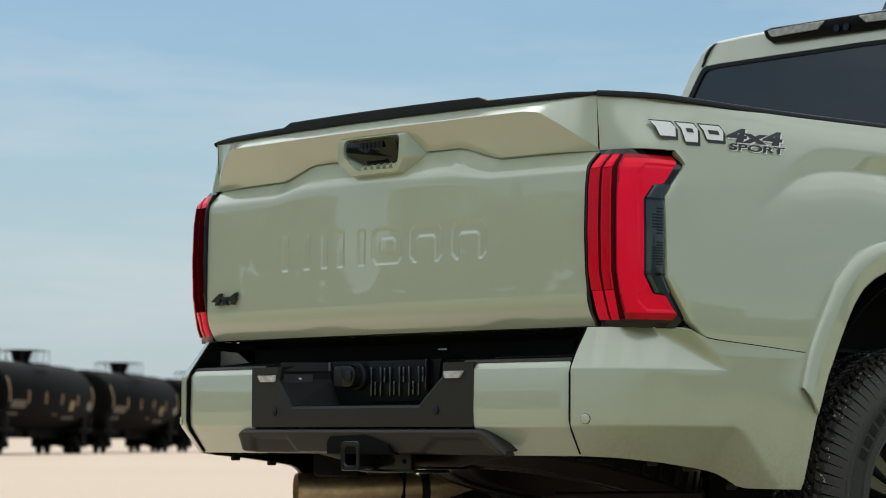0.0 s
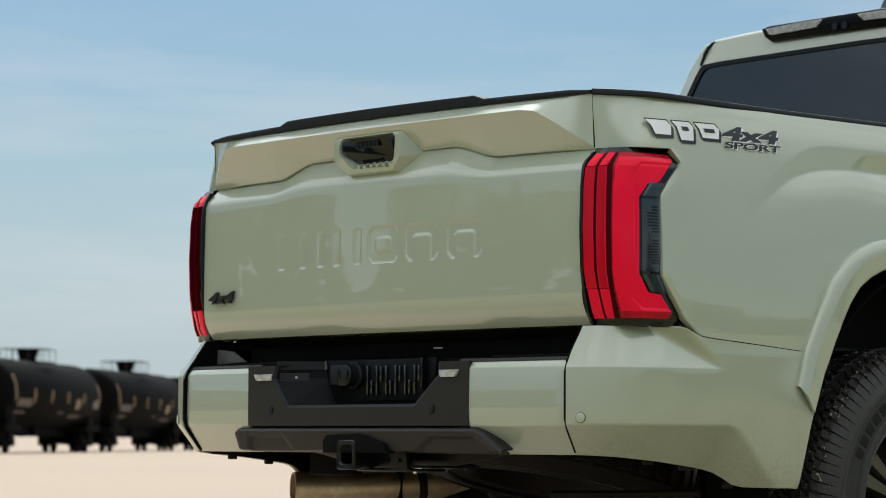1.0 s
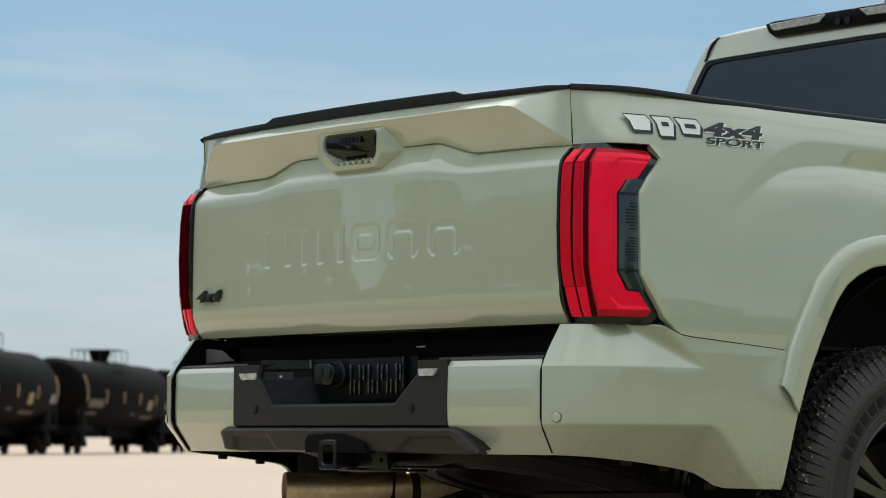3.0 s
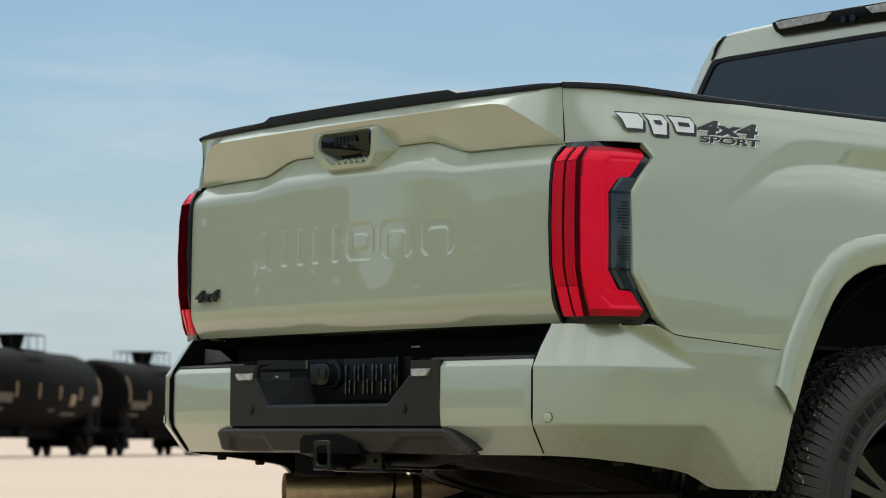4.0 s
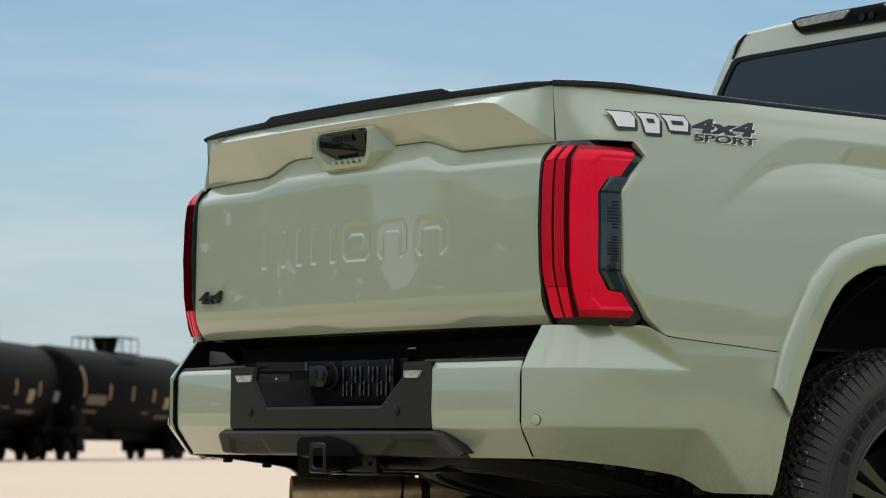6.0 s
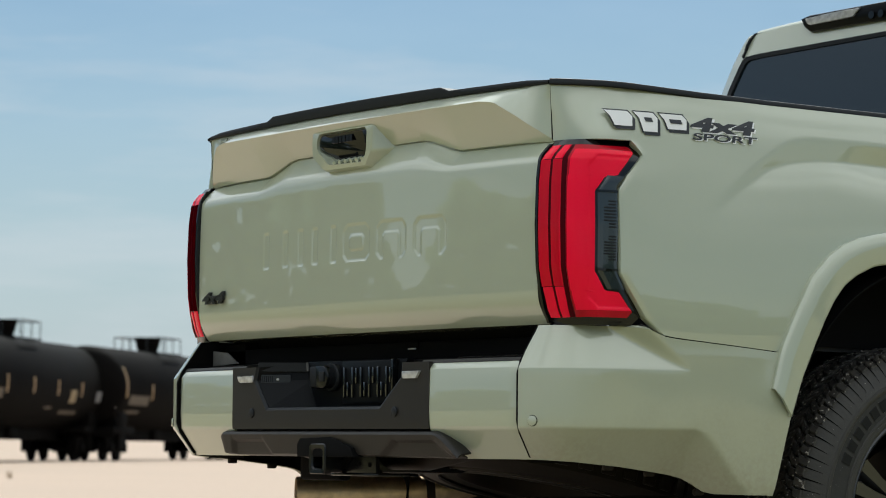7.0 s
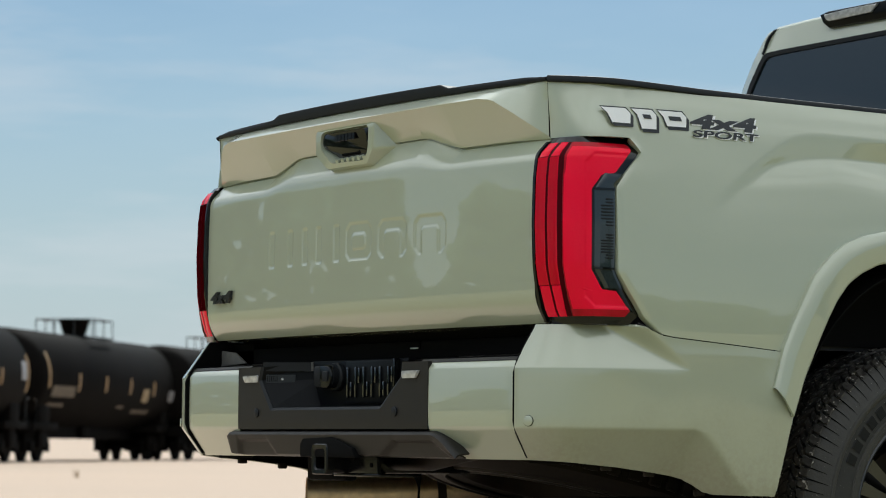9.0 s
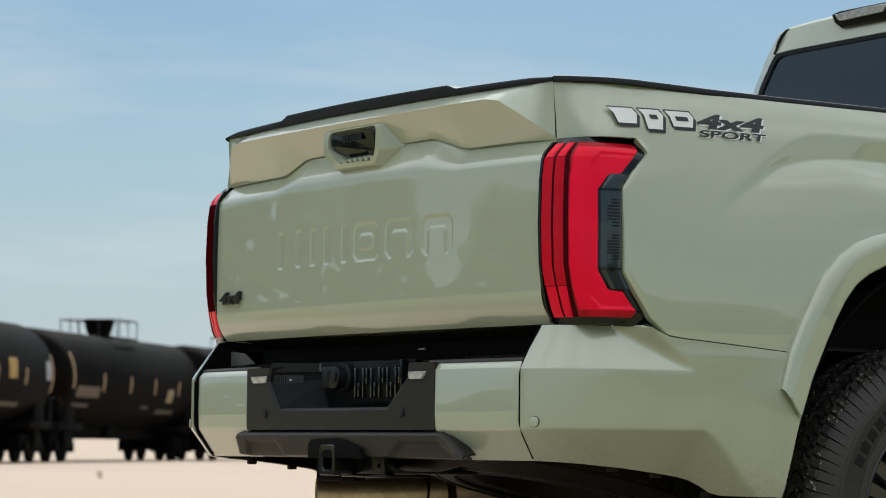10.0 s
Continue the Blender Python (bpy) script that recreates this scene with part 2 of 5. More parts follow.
g.links.new(g_noise.outputs["Fac"], g_tone.inputs["Factor"])
g_edges = []
for axis, at, to in (("Y", -0.5, -1.3), ("X", 1.15, 1.9)):
    g_edge = g.nodes.new("ShaderNodeMapRange")
    g_edge.interpolation_type = "SMOOTHSTEP"
    g_edge.inputs["From Min"].default_value, g_edge.inputs["From Max"].default_value = at, to
    g_wave = g.nodes.new("ShaderNodeMath")
    g_wave.operation = "ADD"
    g.links.new(g_xyz.outputs[axis], g_wave.inputs[0])
    g.links.new(g_noise.outputs["Fac"], g_wave.inputs[1])
    g.links.new(g_wave.outputs["Value"], g_edge.inputs["Value"])
    g_edges.append(g_edge)
g_both = g.nodes.new("ShaderNodeMath")
g_both.operation = "MAXIMUM"
g.links.new(g_edges[0].outputs["Result"], g_both.inputs[0])
g.links.new(g_edges[1].outputs["Result"], g_both.inputs[1])
g.links.new(g_both.outputs["Value"], g_mix.inputs["Factor"])
g.links.new(g_from, g_mix.inputs["A"])
g.links.new(g_tone.outputs["Result"], g_mix.inputs["B"])
g.links.new(g_mix.outputs["Result"], g_bsdf.inputs["Base Color"])
TANK = material("weathered_black_tank_paint", (0.0036, 0.0034, 0.0032), 0.7, specular=0.025, blotch=0.5, blotch_size=0.5, other=(0.0075, 0.0062, 0.005),
                grain=0.2, grain_size=6)
TAPE = material("amber_reflective_tape", (0.28, 0.18, 0.08), 0.6)
STENCIL = material("faded_buff_stencil", (0.105, 0.080, 0.050), 0.7, grain=0.7, grain_size=5)
PLACARD_WHITE = material("white_placard", (0.30, 0.315, 0.335), 0.6, grain=0.3, grain_size=8)
PLACARD_YELLOW = material("yellow_placard", (0.36, 0.225, 0.04), 0.6, grain=0.3, grain_size=8)
PLACARD_BUFF = material("buff_placard", (0.27, 0.20, 0.10), 0.6, grain=0.4, grain_size=8)
PLACARD = material("pale_placard", (0.16, 0.16, 0.16), 0.6)
RAIL_STEEL = material("rusty_rail_steel", (0.10, 0.065, 0.045), 0.7, blotch=0.5, blotch_size=3, other=(0.05, 0.035, 0.025))
LEAVES = material("dark_foliage", (0.106, 0.162, 0.080), 0.9, grain=0.4, grain_size=0.9, blotch=0.6, blotch_size=0.15,
                  other=(0.112, 0.166, 0.080))
GRASS = material("dry_weed", (0.46, 0.37, 0.27), 0.9)


# ---- mesh helpers ----
def add(name, me, mat, parent=None, label="", smooth=35.0, solid=0.0):
    me.materials.append(mat)
    if smooth:
        me.polygons.foreach_set("use_smooth", [True] * len(me.polygons))
        me.set_sharp_from_angle(angle=radians(smooth))
    ob = new(name, me)
    if parent:
        ob.parent = parent
    if label:
        tagged(ob, label)
    if solid:
        # open edges stay crisp once the sheet has thickness
        uses = {}
        for p in me.polygons:
            for k in p.edge_keys:
                uses[k] = uses.get(k, 0) + 1
        for e in me.edges:
            if uses.get(tuple(sorted(e.vertices)), 0) == 1:
                e.use_edge_sharp = True
        mod = ob.modifiers.new("thickness", "SOLIDIFY")
        mod.thickness, mod.offset = solid, -1.0
    return ob


def part(name, bm, mat, parent=None, label="", smooth=35.0, solid=0.0):
    bmesh.ops.recalc_face_normals(bm, faces=bm.faces)
    me = bpy.data.meshes.new(name)
    bm.to_mesh(me)
    bm.free()
    return add(name, me, mat, parent, label, smooth, solid)


def sheet(rows, close=False, flip=False):
    """A mesh of quads through rows of points."""
    nv, me = len(rows[0]), bpy.data.meshes.new("sheet")
    verts = [tuple(p) for r in rows for p in r]
    faces = []
    for i in range(len(rows) - 1):
        for j in range(nv if close else nv - 1):
            k = (j + 1) % nv
            q = (i * nv + j, i * nv + k, (i + 1) * nv + k, (i + 1) * nv + j)
            faces.append(q[::-1] if flip else q)
    me.from_pydata(verts, [], faces)
    me.update()
    return me


def box(x0, x1, y0, y1, z0, z1, bevel=0.0, seg=2):
    bm = bmesh.new()
    bmesh.ops.create_cube(bm, size=1.0)
    for v in bm.verts:
        v.co = ((x0 + x1) / 2 + v.co.x * (x1 - x0), (y0 + y1) / 2 + v.co.y * (y1 - y0), (z0 + z1) / 2 + v.co.z * (z1 - z0))
    if bevel:
        bmesh.ops.bevel(bm, geom=bm.edges[:], offset=bevel, segments=seg, affect="EDGES", profile=0.5)
    return bm


def prism(outline, depth, taper=0.0, bevel=0.0):
    """A prism from an outline in (x, z), its front at y = 0, going back by depth; taper widens the back."""
    bm = bmesh.new()
    cx = sum(p[0] for p in outline) / len(outline)
    cz = sum(p[1] for p in outline) / len(outline)
    f = [bm.verts.new((x, 0, z)) for x, z in outline]
    b = [bm.verts.new((x + (x - cx) * taper, depth, z + (z - cz) * taper)) for x, z in outline]
    front = bm.faces.new(f)
    bm.faces.new(b[::-1])
    for i in range(len(f)):
        j = (i + 1) % len(f)
        bm.faces.new((f[j], f[i], b[i], b[j]))
    if bevel:
        bmesh.ops.bevel(bm, geom=list(front.edges), offset=bevel, segments=2, affect="EDGES", profile=0.5)
    return bm


def moved(bm, m):
    bmesh.ops.transform(bm, matrix=m, verts=bm.verts)
    return bm


def tube(points, radius, sides=12, ends=True):
    """A round bar along points; radius is a number or one for each point."""
    bm = bmesh.new()
    pts = [Vector(p) for p in points]
    rings = []
    up = Vector((0.13, 0.31, 0.94)).normalized()
    for i, p in enumerate(pts):
        d = (pts[min(i + 1, len(pts) - 1)] - pts[max(i - 1, 0)]).normalized()
        a = d.cross(up).normalized()
        b = a.cross(d)
        r = radius[i] if isinstance(radius, (list, tuple)) else radius
        rings.append([bm.verts.new(p + (a * math.cos(t) + b * math.sin(t)) * r)
                      for t in (2 * math.pi * k / sides for k in range(sides))])
    for r0, r1 in zip(rings, rings[1:]):
        for k in range(sides):
            bm.faces.new((r0[k], r0[(k + 1) % sides], r1[(k + 1) % sides], r1[k]))
    if ends:
        bm.faces.new(rings[0][::-1])
        bm.faces.new(rings[-1])
    return bm


def turned(profile, sides=48, closed=False):
    """Revolves (offset along x, radius) round the x axis."""
    return sheet([[(x, r * math.cos(2 * math.pi * k / sides), r * math.sin(2 * math.pi * k / sides)) for k in range(sides)]
                  for x, r in (list(profile) + ([profile[0]] if closed else []))], close=True)


def joined(*bms):
    out = bmesh.new()
    for b in bms:
        me = bpy.data.meshes.new("tmp")
        b.to_mesh(me)
        b.free()
        out.from_mesh(me)
        bpy.data.meshes.remove(me)
    return out


def interp(v, table):
    """Piecewise linear; table of (key, value) in rising order."""
    return float(np.interp(v, [a for a, _ in table], [b for _, b in table]))


def curve(v, table):
    """Smooth interpolation; table of (key, value) in rising order."""
    ks, vs = [a for a, _ in table], [b for _, b in table]
    i = min(len(ks) - 2, max(0, int(np.searchsorted(ks, v)) - 1))
    t = min(1.0, max(0.0, (v - ks[i]) / (ks[i + 1] - ks[i])))
    h = ks[i + 1] - ks[i]
    d = (vs[i + 1] - vs[i]) / h
    m0 = (vs[i + 1] - vs[i - 1]) / (ks[i + 1] - ks[i - 1]) if i > 0 else d
    m1 = (vs[i + 2] - vs[i]) / (ks[i + 2] - ks[i]) if i + 2 < len(ks) else d
    return vs[i] + t * h * m0 + t * t * (3 * (vs[i + 1] - vs[i]) - h * (2 * m0 + m1)) + t ** 3 * (h * (m0 + m1) - 2 * (vs[i + 1] - vs[i]))


def smooth01(v):
    v = min(1.0, max(0.0, v))
    return v * v * (3 - 2 * v)


class Plan:
    """A smooth line in the plan, run along by its length."""

    def __init__(self, pts, n=24, soft=0.0):
        p = np.array(pts, float)
        q = np.vstack([2 * p[0] - p[1], p, 2 * p[-1] - p[-2]])
        out = []
        for i in range(1, len(q) - 2):
            a, b, c, d = q[i - 1:i + 3]
            for t in np.arange(n) / n:
                out.append(0.5 * (2 * b + (c - a) * t + (2 * a - 5 * b + 4 * c - d) * t * t + (3 * b - a - 3 * c + d) * t ** 3))
        self.p = np.array(out + [p[-1]])
        if soft:
            # even steps, then a running mean that takes the last unevenness out of the bends
            run = np.concatenate([[0], np.cumsum(np.linalg.norm(np.diff(self.p, axis=0), axis=1))])
            even = np.stack([np.interp(np.linspace(0, run[-1], 420), run, self.p[:, k]) for k in (0, 1)], 1)
            w = int(round(soft / run[-1] * 420))
            for _ in range(4):
                far = np.vstack([2 * even[0] - even[w:0:-1], even, 2 * even[-1] - even[-2:-w - 2:-1]])
                even = np.stack([np.convolve(far[:, k], np.ones(2 * w + 1) / (2 * w + 1), "valid") for k in (0, 1)], 1)
            self.p = even
        self.s = np.concatenate([[0], np.cumsum(np.linalg.norm(np.diff(self.p, axis=0), axis=1))])
        g = np.gradient(self.p, axis=0)
        g /= np.linalg.norm(g, axis=1)[:, None]
        self.n = np.stack([g[:, 1], -g[:, 0]], 1)
        self.length = float(self.s[-1])

    def at(self, s):
        x, y = (float(np.interp(s, self.s, self.p[:, i])) for i in (0, 1))
        return x, y, float(np.interp(s, self.s, self.n[:, 0])), float(np.interp(s, self.s, self.n[:, 1]))

    def where(self, y):
        return float(np.interp(y, self.p[:, 1], self.s))

# ---- setting ----
def ground():
    bm = bmesh.new()
    n, far = 90, 2500.0
    rows = []
    for i in range(n + 1):
        a = (i / n * 2 - 1)
        rows.append(math.copysign(abs(a) ** 3.2, a) * far)
    grid = [[bm.verts.new((x, y, noise.noise((x * 0.07, y * 0.07, 0)) * min(0.05, 0.004 * math.hypot(x, y)) + 1.0 * smooth01((math.hypot(x, y) - 195) / 50))) for x in rows] for y in rows]
    for i in range(n):
        for j in range(n):
            bm.faces.new((grid[i][j], grid[i][j + 1], grid[i + 1][j + 1], grid[i + 1][j]))
    ob = part("ground", bm, GROUND, smooth=60)
    tagged(ob, "pale sandy crushed-stone ground reaching the horizon", "ground", kind="structure")


def woods(name, start, end, radius, centre, low, high, count, seed, small=1.0, big=2.5, detail=2, opening=0.0):
    """A far belt of trees: many uneven leaf clumps on an arc."""
    rnd = random.Random(seed)
    verts, faces = [], []
    base = bmesh.new()
    bmesh.ops.create_icosphere(base, subdivisions=detail, radius=1.0)
    bv = [v.co.copy() for v in base.verts]
    bf = [[v.index for v in f.verts] for f in base.faces]
    base.free()
    for k in range(count):
        a = radians(start + (end - start) * rnd.random())
        r = radius * (1 + 0.12 * rnd.random())
        top = (low + (high - low) * (0.5 + 0.6 * noise.noise((a * 7, seed, 0)))) * rnd.uniform(0.05, 1.0) ** 0.45
        # an opening in the belt behind the truck
        if opening:
            off = abs((math.degrees(a) - opening + 180) % 360 - 180)
            top *= 0.35 + 0.65 * smooth01((off - 0.7) / 2.6)
        if k % 3 == 0:
            top = rnd.uniform(1.2, 4.0)
        size = rnd.uniform(small, big)
        c = Vector((centre[0] + r * math.cos(a), centre[1] + r * math.sin(a), max(0.3, top - size)))
        o = len(verts)
        sx, sz = rnd.uniform(0.8, 1.5), rnd.uniform(0.7, 1.2)
        for v in bv:
            f = 0.72 + 0.75 * noise.noise(v * 2.3 + Vector((k, 0, 0)))
            verts.append((c.x + v.x * size * sx * f, c.y + v.y * size * sx * f, c.z + v.z * size * sz * f))
        faces += [[o + i for i in f] for f in bf]
    me = bpy.data.meshes.new(name)
    me.from_pydata(verts, [], faces)
    ob = add(name, me, LEAVES, smooth=0)
    tagged(ob, "distant belt of dark green trees beyond the yard", "trees", kind="stuff")


ground()
woods("far_woods", 95, 215, 250, (-20, 0), 1.8, 3.2, 620, 3, 0.7, 1.5)
woods("yard_woods", -192, -112, 78, (0, 0), 9.5, 15.5, 4200, 5, 0.5, 1.5, 1, opening=-142.0)
woods("open_yard_woods", -112, 20, 140, (0, 0), 1.6, 3.2, 1500, 6, 0.5, 1.1, 1)
woods("taller_woods", 16, 35, 108, (0, 0), 6.0, 9.5, 1100, 11, 0.5, 1.3, 1)
woods("low_woods", 18, 97, 110, (0, 0), 4.4, 5.8, 3600, 8, 0.5, 1.1, 1)

# ---- the truck ----
truck = tagged(new("pickup_truck"), "sage green full-size pickup truck, parked tailgate towards open ground", "pickup truck")
HALF = 0.785          # half the tailgate's width


def crown(x, amount):
    return amount * (1 - (x / HALF) ** 2)


# pressed plain bars on the tailgate: x from, x to, z from, z to, and where the middle stays open
STROKE = 0.027
MARK_LOW, MARK_HIGH = 1.050, 1.143
MARKS = [(-0.402, -0.373, None), (-0.299, -0.272, None), (-0.220, -0.193, None), (-0.148, -0.121, None), (-0.058, -0.031, None),
         (0.003, 0.121, "frame"), (0.154, 0.279, "arch"), (0.316, 0.443, "arch")]


def pressed_mark(x, z):
    """How deep the pressed marks lie at a place, 0 to 1: plain bars, one frame and two arches with chamfered corners."""
    for a, b, kind in MARKS:
        if a - 0.02 < x < b + 0.02:
            cx, cz, hx, hz = (a + b) / 2, (MARK_LOW + MARK_HIGH) / 2, (b - a) / 2, (MARK_HIGH - MARK_LOW) / 2
            dx, dz = abs(x - cx) - hx, abs(z - cz) - hz
            cut = 0.004 if kind is None else 0.016
            outer = max(dx, dz, (dx + dz + cut) * 0.707)
            deep = smooth01(-outer / 0.0055 + 0.5)
            if kind:
                low = MARK_LOW - 0.05 if kind == "arch" else MARK_LOW + STROKE
                high = MARK_HIGH - STROKE
                ix, iz = abs(x - cx) - (hx - STROKE), abs(z - (low + high) / 2) - (high - low) / 2
                inner = max(ix, iz, (ix + iz + 0.008) * 0.707)
                deep *= smooth01(inner / 0.0055 + 0.5)
            return deep
    return 0.0


# how far the tailgate's skin leans, in degrees, by the depth below its crease: a rolled shoulder, a nearly flat face, a tucked-in foot
LEAN = [(0.0, 47.0), (0.030, 45.0), (0.042, 24.0), (0.053, 6.0), (0.066, 2.6), (0.12, 1.5), (0.20, 0.5), (0.31, -0.5), (0.345, -1.5), (0.362, -8.0),
        (0.385, -22.0), (0.426, -42.0)]
SKIN_D = np.linspace(0.0, 0.426, 853)
SKIN_SLOPE = np.tan(np.radians(np.interp(SKIN_D, [a for a, _ in LEAN], [b for _, b in LEAN])))
SKIN_Y = -np.concatenate([[0.0], np.cumsum((SKIN_SLOPE[1:] + SKIN_SLOPE[:-1]) / 2 * np.diff(SKIN_D))])


def skin_y(depth):
    return float(np.interp(depth, SKIN_D, SKIN_Y))


def rounded(outline, radius, steps=4):
    """The outline with its corners rounded off, the same number of points at each."""
    out = []
    for i, (x, z) in enumerate(outline):
        c = Vector((x, z))
        a, b = Vector(outline[i - 1]) - c, Vector(outline[(i + 1) % len(outline)]) - c
        p, q = (c + v.normalized() * min(radius, v.length * 0.45) for v in (a, b))
        for k in range(steps + 1):
            t = k / steps
            m = p * (1 - t) ** 2 + c * 2 * t * (1 - t) + q * t * t
            out.append((m.x, m.y))
    return out


def tailgate():
    depth = sorted(set([round(v, 4) for v in list(np.linspace(0, 0.08, 37)) + list(np.linspace(0.085, 0.14, 8)) + [0.143 + 0.0034 * i for i in range(35)] +
                        list(np.linspace(0.266, 0.426, 41))]))
    xs = sorted(set([round(-0.47 + 0.0036 * i, 4) for i in range(262)] +
                    [round(s * v, 4) for s in (-1, 1) for v in np.linspace(0.48, HALF, 24)]))

    def lines(x):
        a = abs(x)
        lip_z = interp(a, [(0, 1.403), (0.60, 1.402), (0.648, 1.396), (0.70, 1.364), (HALF, 1.303)])
        crease_z = interp(a, [(0, 1.334), (0.30, 1.334), (0.33, 1.329), (0.42, 1.303), (0.45, 1.297), (HALF, 1.296)])
        lip_y = curve(a, [(-0.2, -0.097), (0, -0.098), (0.30, -0.096), (0.55, -0.088), (0.64, -0.080), (0.71, -0.052), (HALF, -0.008)])
        crease_y = -0.004 - crown(x, 0.038)
        top_y = -0.014 - crown(x, 0.048)
        return lip_z, lip_y, crease_z, crease_y, top_y

    cols = []
    for x in xs:
        lip_z, lip_y, crease_z, crease_y, top_y = lines(x)
        col = [(x, 0.02, 1.434), (x, top_y + 0.004, 1.434), (x, top_y, 1.431)]
        for f in (0.35, 0.7, 0.93):
            col.append((x, top_y + (lip_y - top_y) * f, 1.431 + (lip_z - 1.431) * f))
        col.append((x, lip_y, lip_z))
        for f in (0.06, 0.35, 0.65, 0.95):
            col.append((x, lip_y + (crease_y + 0.002 - lip_y) * f, lip_z + (crease_z - lip_z) * f))
        col.append((x, crease_y + 0.009, crease_z + 0.0022))
        col.append((x, crease_y + 0.009, crease_z - 0.0006))
        for dpt in depth:
            # the shoulder follows the crease, the rest hangs from the top edge
            z = 1.296 - dpt + (crease_z - 1.296) * max(0.0, 1 - dpt / 0.12) ** 2
            y = skin_y(dpt) - crown(x, 0.034 + 0.004 * max(0, 1 - dpt / 0.12) ** 2)
            y += 0.0025 * pressed_mark(x, z)
            col.append((x, y, z))
        col.append((x, 0.035, 0.868))
        cols.append(col)
    me = sheet(cols)
    gate = add("tailgate", me, PAINT, truck, "sage green tailgate with a folded upper edge and pressed marks", smooth=28)
    part("inner_panel", box(-HALF + 0.01, HALF - 0.01, 0.025, 0.05, 0.875, 1.43), PLASTIC, gate)
    # spoiler cap: raised in the middle
    sec = []
    for x in np.linspace(-HALF, HALF, 220):
        a = abs(x)
        rise = 0.011 * (1 - min(1.0, max(0.0, (a - 0.392) / 0.034)))
        ty = -0.014 - crown(x, 0.048)
        z0 = 1.432
        z1 = 1.445 + crown(x, 0.004) + rise - 0.004 * smooth01((a - 0.70) / 0.085)
        sec.append([(x, ty - 0.004, z0), (x, ty - 0.006, z0 + 0.005), (x, ty - 0.0055, z1 - 0.0018), (x, ty - 0.0038, z1), (x, 0.06, z1 - 0.001),
                    (x, 0.06, z0 - 0.02)])
    add("spoiler_cap", sheet(sec, flip=True), MOULDING, gate, "satin black cap along the upper edge", smooth=40, solid=0.006)
    # handle surround: a proud rounded frame with a hollow, and the gloss black handle in it
    base = [(-0.164, 1.398), (0.143, 1.398), (0.178, 1.330), (0.124, 1.274), (-0.094, 1.274), (-0.166, 1.318), (-0.168, 1.36)]
    front = [(-0.142, 1.3895), (0.147, 1.3895), (0.138, 1.322), (0.112, 1.287), (-0.084, 1.287), (-0.142, 1.326), (-0.144, 1.360)]
    hole = [(-0.102, 1.384), (0.122, 1.384), (0.119, 1.320), (0.103, 1.297), (-0.056, 1.300), (-0.111, 1.342), (-0.112, 1.366)]
    deep = [(-0.100, 1.380), (0.120, 1.380), (0.117, 1.326), (0.104, 1.312), (-0.050, 1.313), (-0.107, 1.346), (-0.109, 1.366)]
    ring = []
    for outline, y, r in ((base, -0.028, 0.004), (front, -0.082, 0.006), (front, -0.0865, 0.008), (hole, -0.0905, 0.014), (hole, -0.0885, 0.014), (deep, -0.066, 0.014), (deep, -0.050, 0.014)):
        k = 0.975 if y == -0.0865 else 1.0
        ring.append([(0.002 + (x - 0.002) * k, y, 1.338 + (z - 1.338) * k) for x, z in rounded(outline, r)])
    add("handle_surround", sheet(ring, close=True, flip=True), PAINT, gate, "painted six-sided handle surround", smooth=32)
    # the handle: an upright brow with the grip tucked in below it
    grip = []
    for k, y, up in ((0.90, -0.0875, 0.0), (0.985, -0.0855, 0.0), (1.0, -0.081, 0.0), (1.0, -0.050, 0.0)):
        grip.append([(0.004 + (x - 0.004) * k, y + 0.017 * smooth01((1.346 - z) / 0.022), 1.352 + (z - 1.352) * k) for x, z in rounded(deep, 0.016)])
    hb = bmesh.new()
    hb.from_mesh(sheet(grip, close=True, flip=True))
    hb.verts.ensure_lookup_table()
    hb.faces.new([hb.verts[i] for i in range(len(grip[0]))])
    bmesh.ops.triangulate(hb, faces=[f for f in hb.faces if len(f.verts) > 4])
    part("handle", hb, PIANO, gate, "gloss black release handle", smooth=40)
    part("camera", moved(tube([(0, 0, 0), (0, 0.016, 0)], 0.009, 16), pose(-0.090, -0.0835, 1.350)), SMOKED, gate)
    for i, w in enumerate((0.014, 0.012, 0.012, 0.012, 0.014, 0.012)):
        part("maker_bar", box(-0.044 + i * 0.0165, -0.044 + i * 0.0165 + w, -0.0890, -0.086, 1.354, 1.372, 0.001, 1), STEEL, gate)
    for i in range(6):
        part("lip_notch", moved(tube([(0, 0, 0), (0.003, -0.018, -0.008)], [0.0045, 0.0055], 10), pose(-0.036 + i * 0.026, -0.070, 1.3115 + i * 0.0001)), PAINT, gate)
    part("handle_slot", box(-0.035, 0.060, -0.0745, -0.065, 1.318, 1.330, 0.003, 1), SHADOW_GAP, gate)
    return gate


def lettering(text, mat, parent, place, name, right, up, extrude=0.002, label="", shear=0.0, offset=0.0):
    """Letters as a mesh that fills the rectangle right x up; place maps (right, up, out) to a point."""
    cu = bpy.data.curves.new(name, "FONT")
    cu.body, cu.size, cu.extrude, cu.shear, cu.offset = text, 0.05, extrude, shear, offset
    tmp = new("tmp_text", cu)
    me = bpy.data.meshes.new_from_object(tmp.evaluated_get(bpy.context.evaluated_depsgraph_get()))
    bpy.data.objects.remove(tmp)
    xs, ys = [v.co.x for v in me.vertices], [v.co.y for v in me.vertices]
    for v in me.vertices:
        v.co = place(right[0] + (right[1] - right[0]) * (v.co.x - min(xs)) / (max(xs) - min(xs)),
                     up[0] + (up[1] - up[0]) * (v.co.y - min(ys)) / (max(ys) - min(ys)), v.co.z)
    return add(name, me, mat, parent, label, smooth=0)


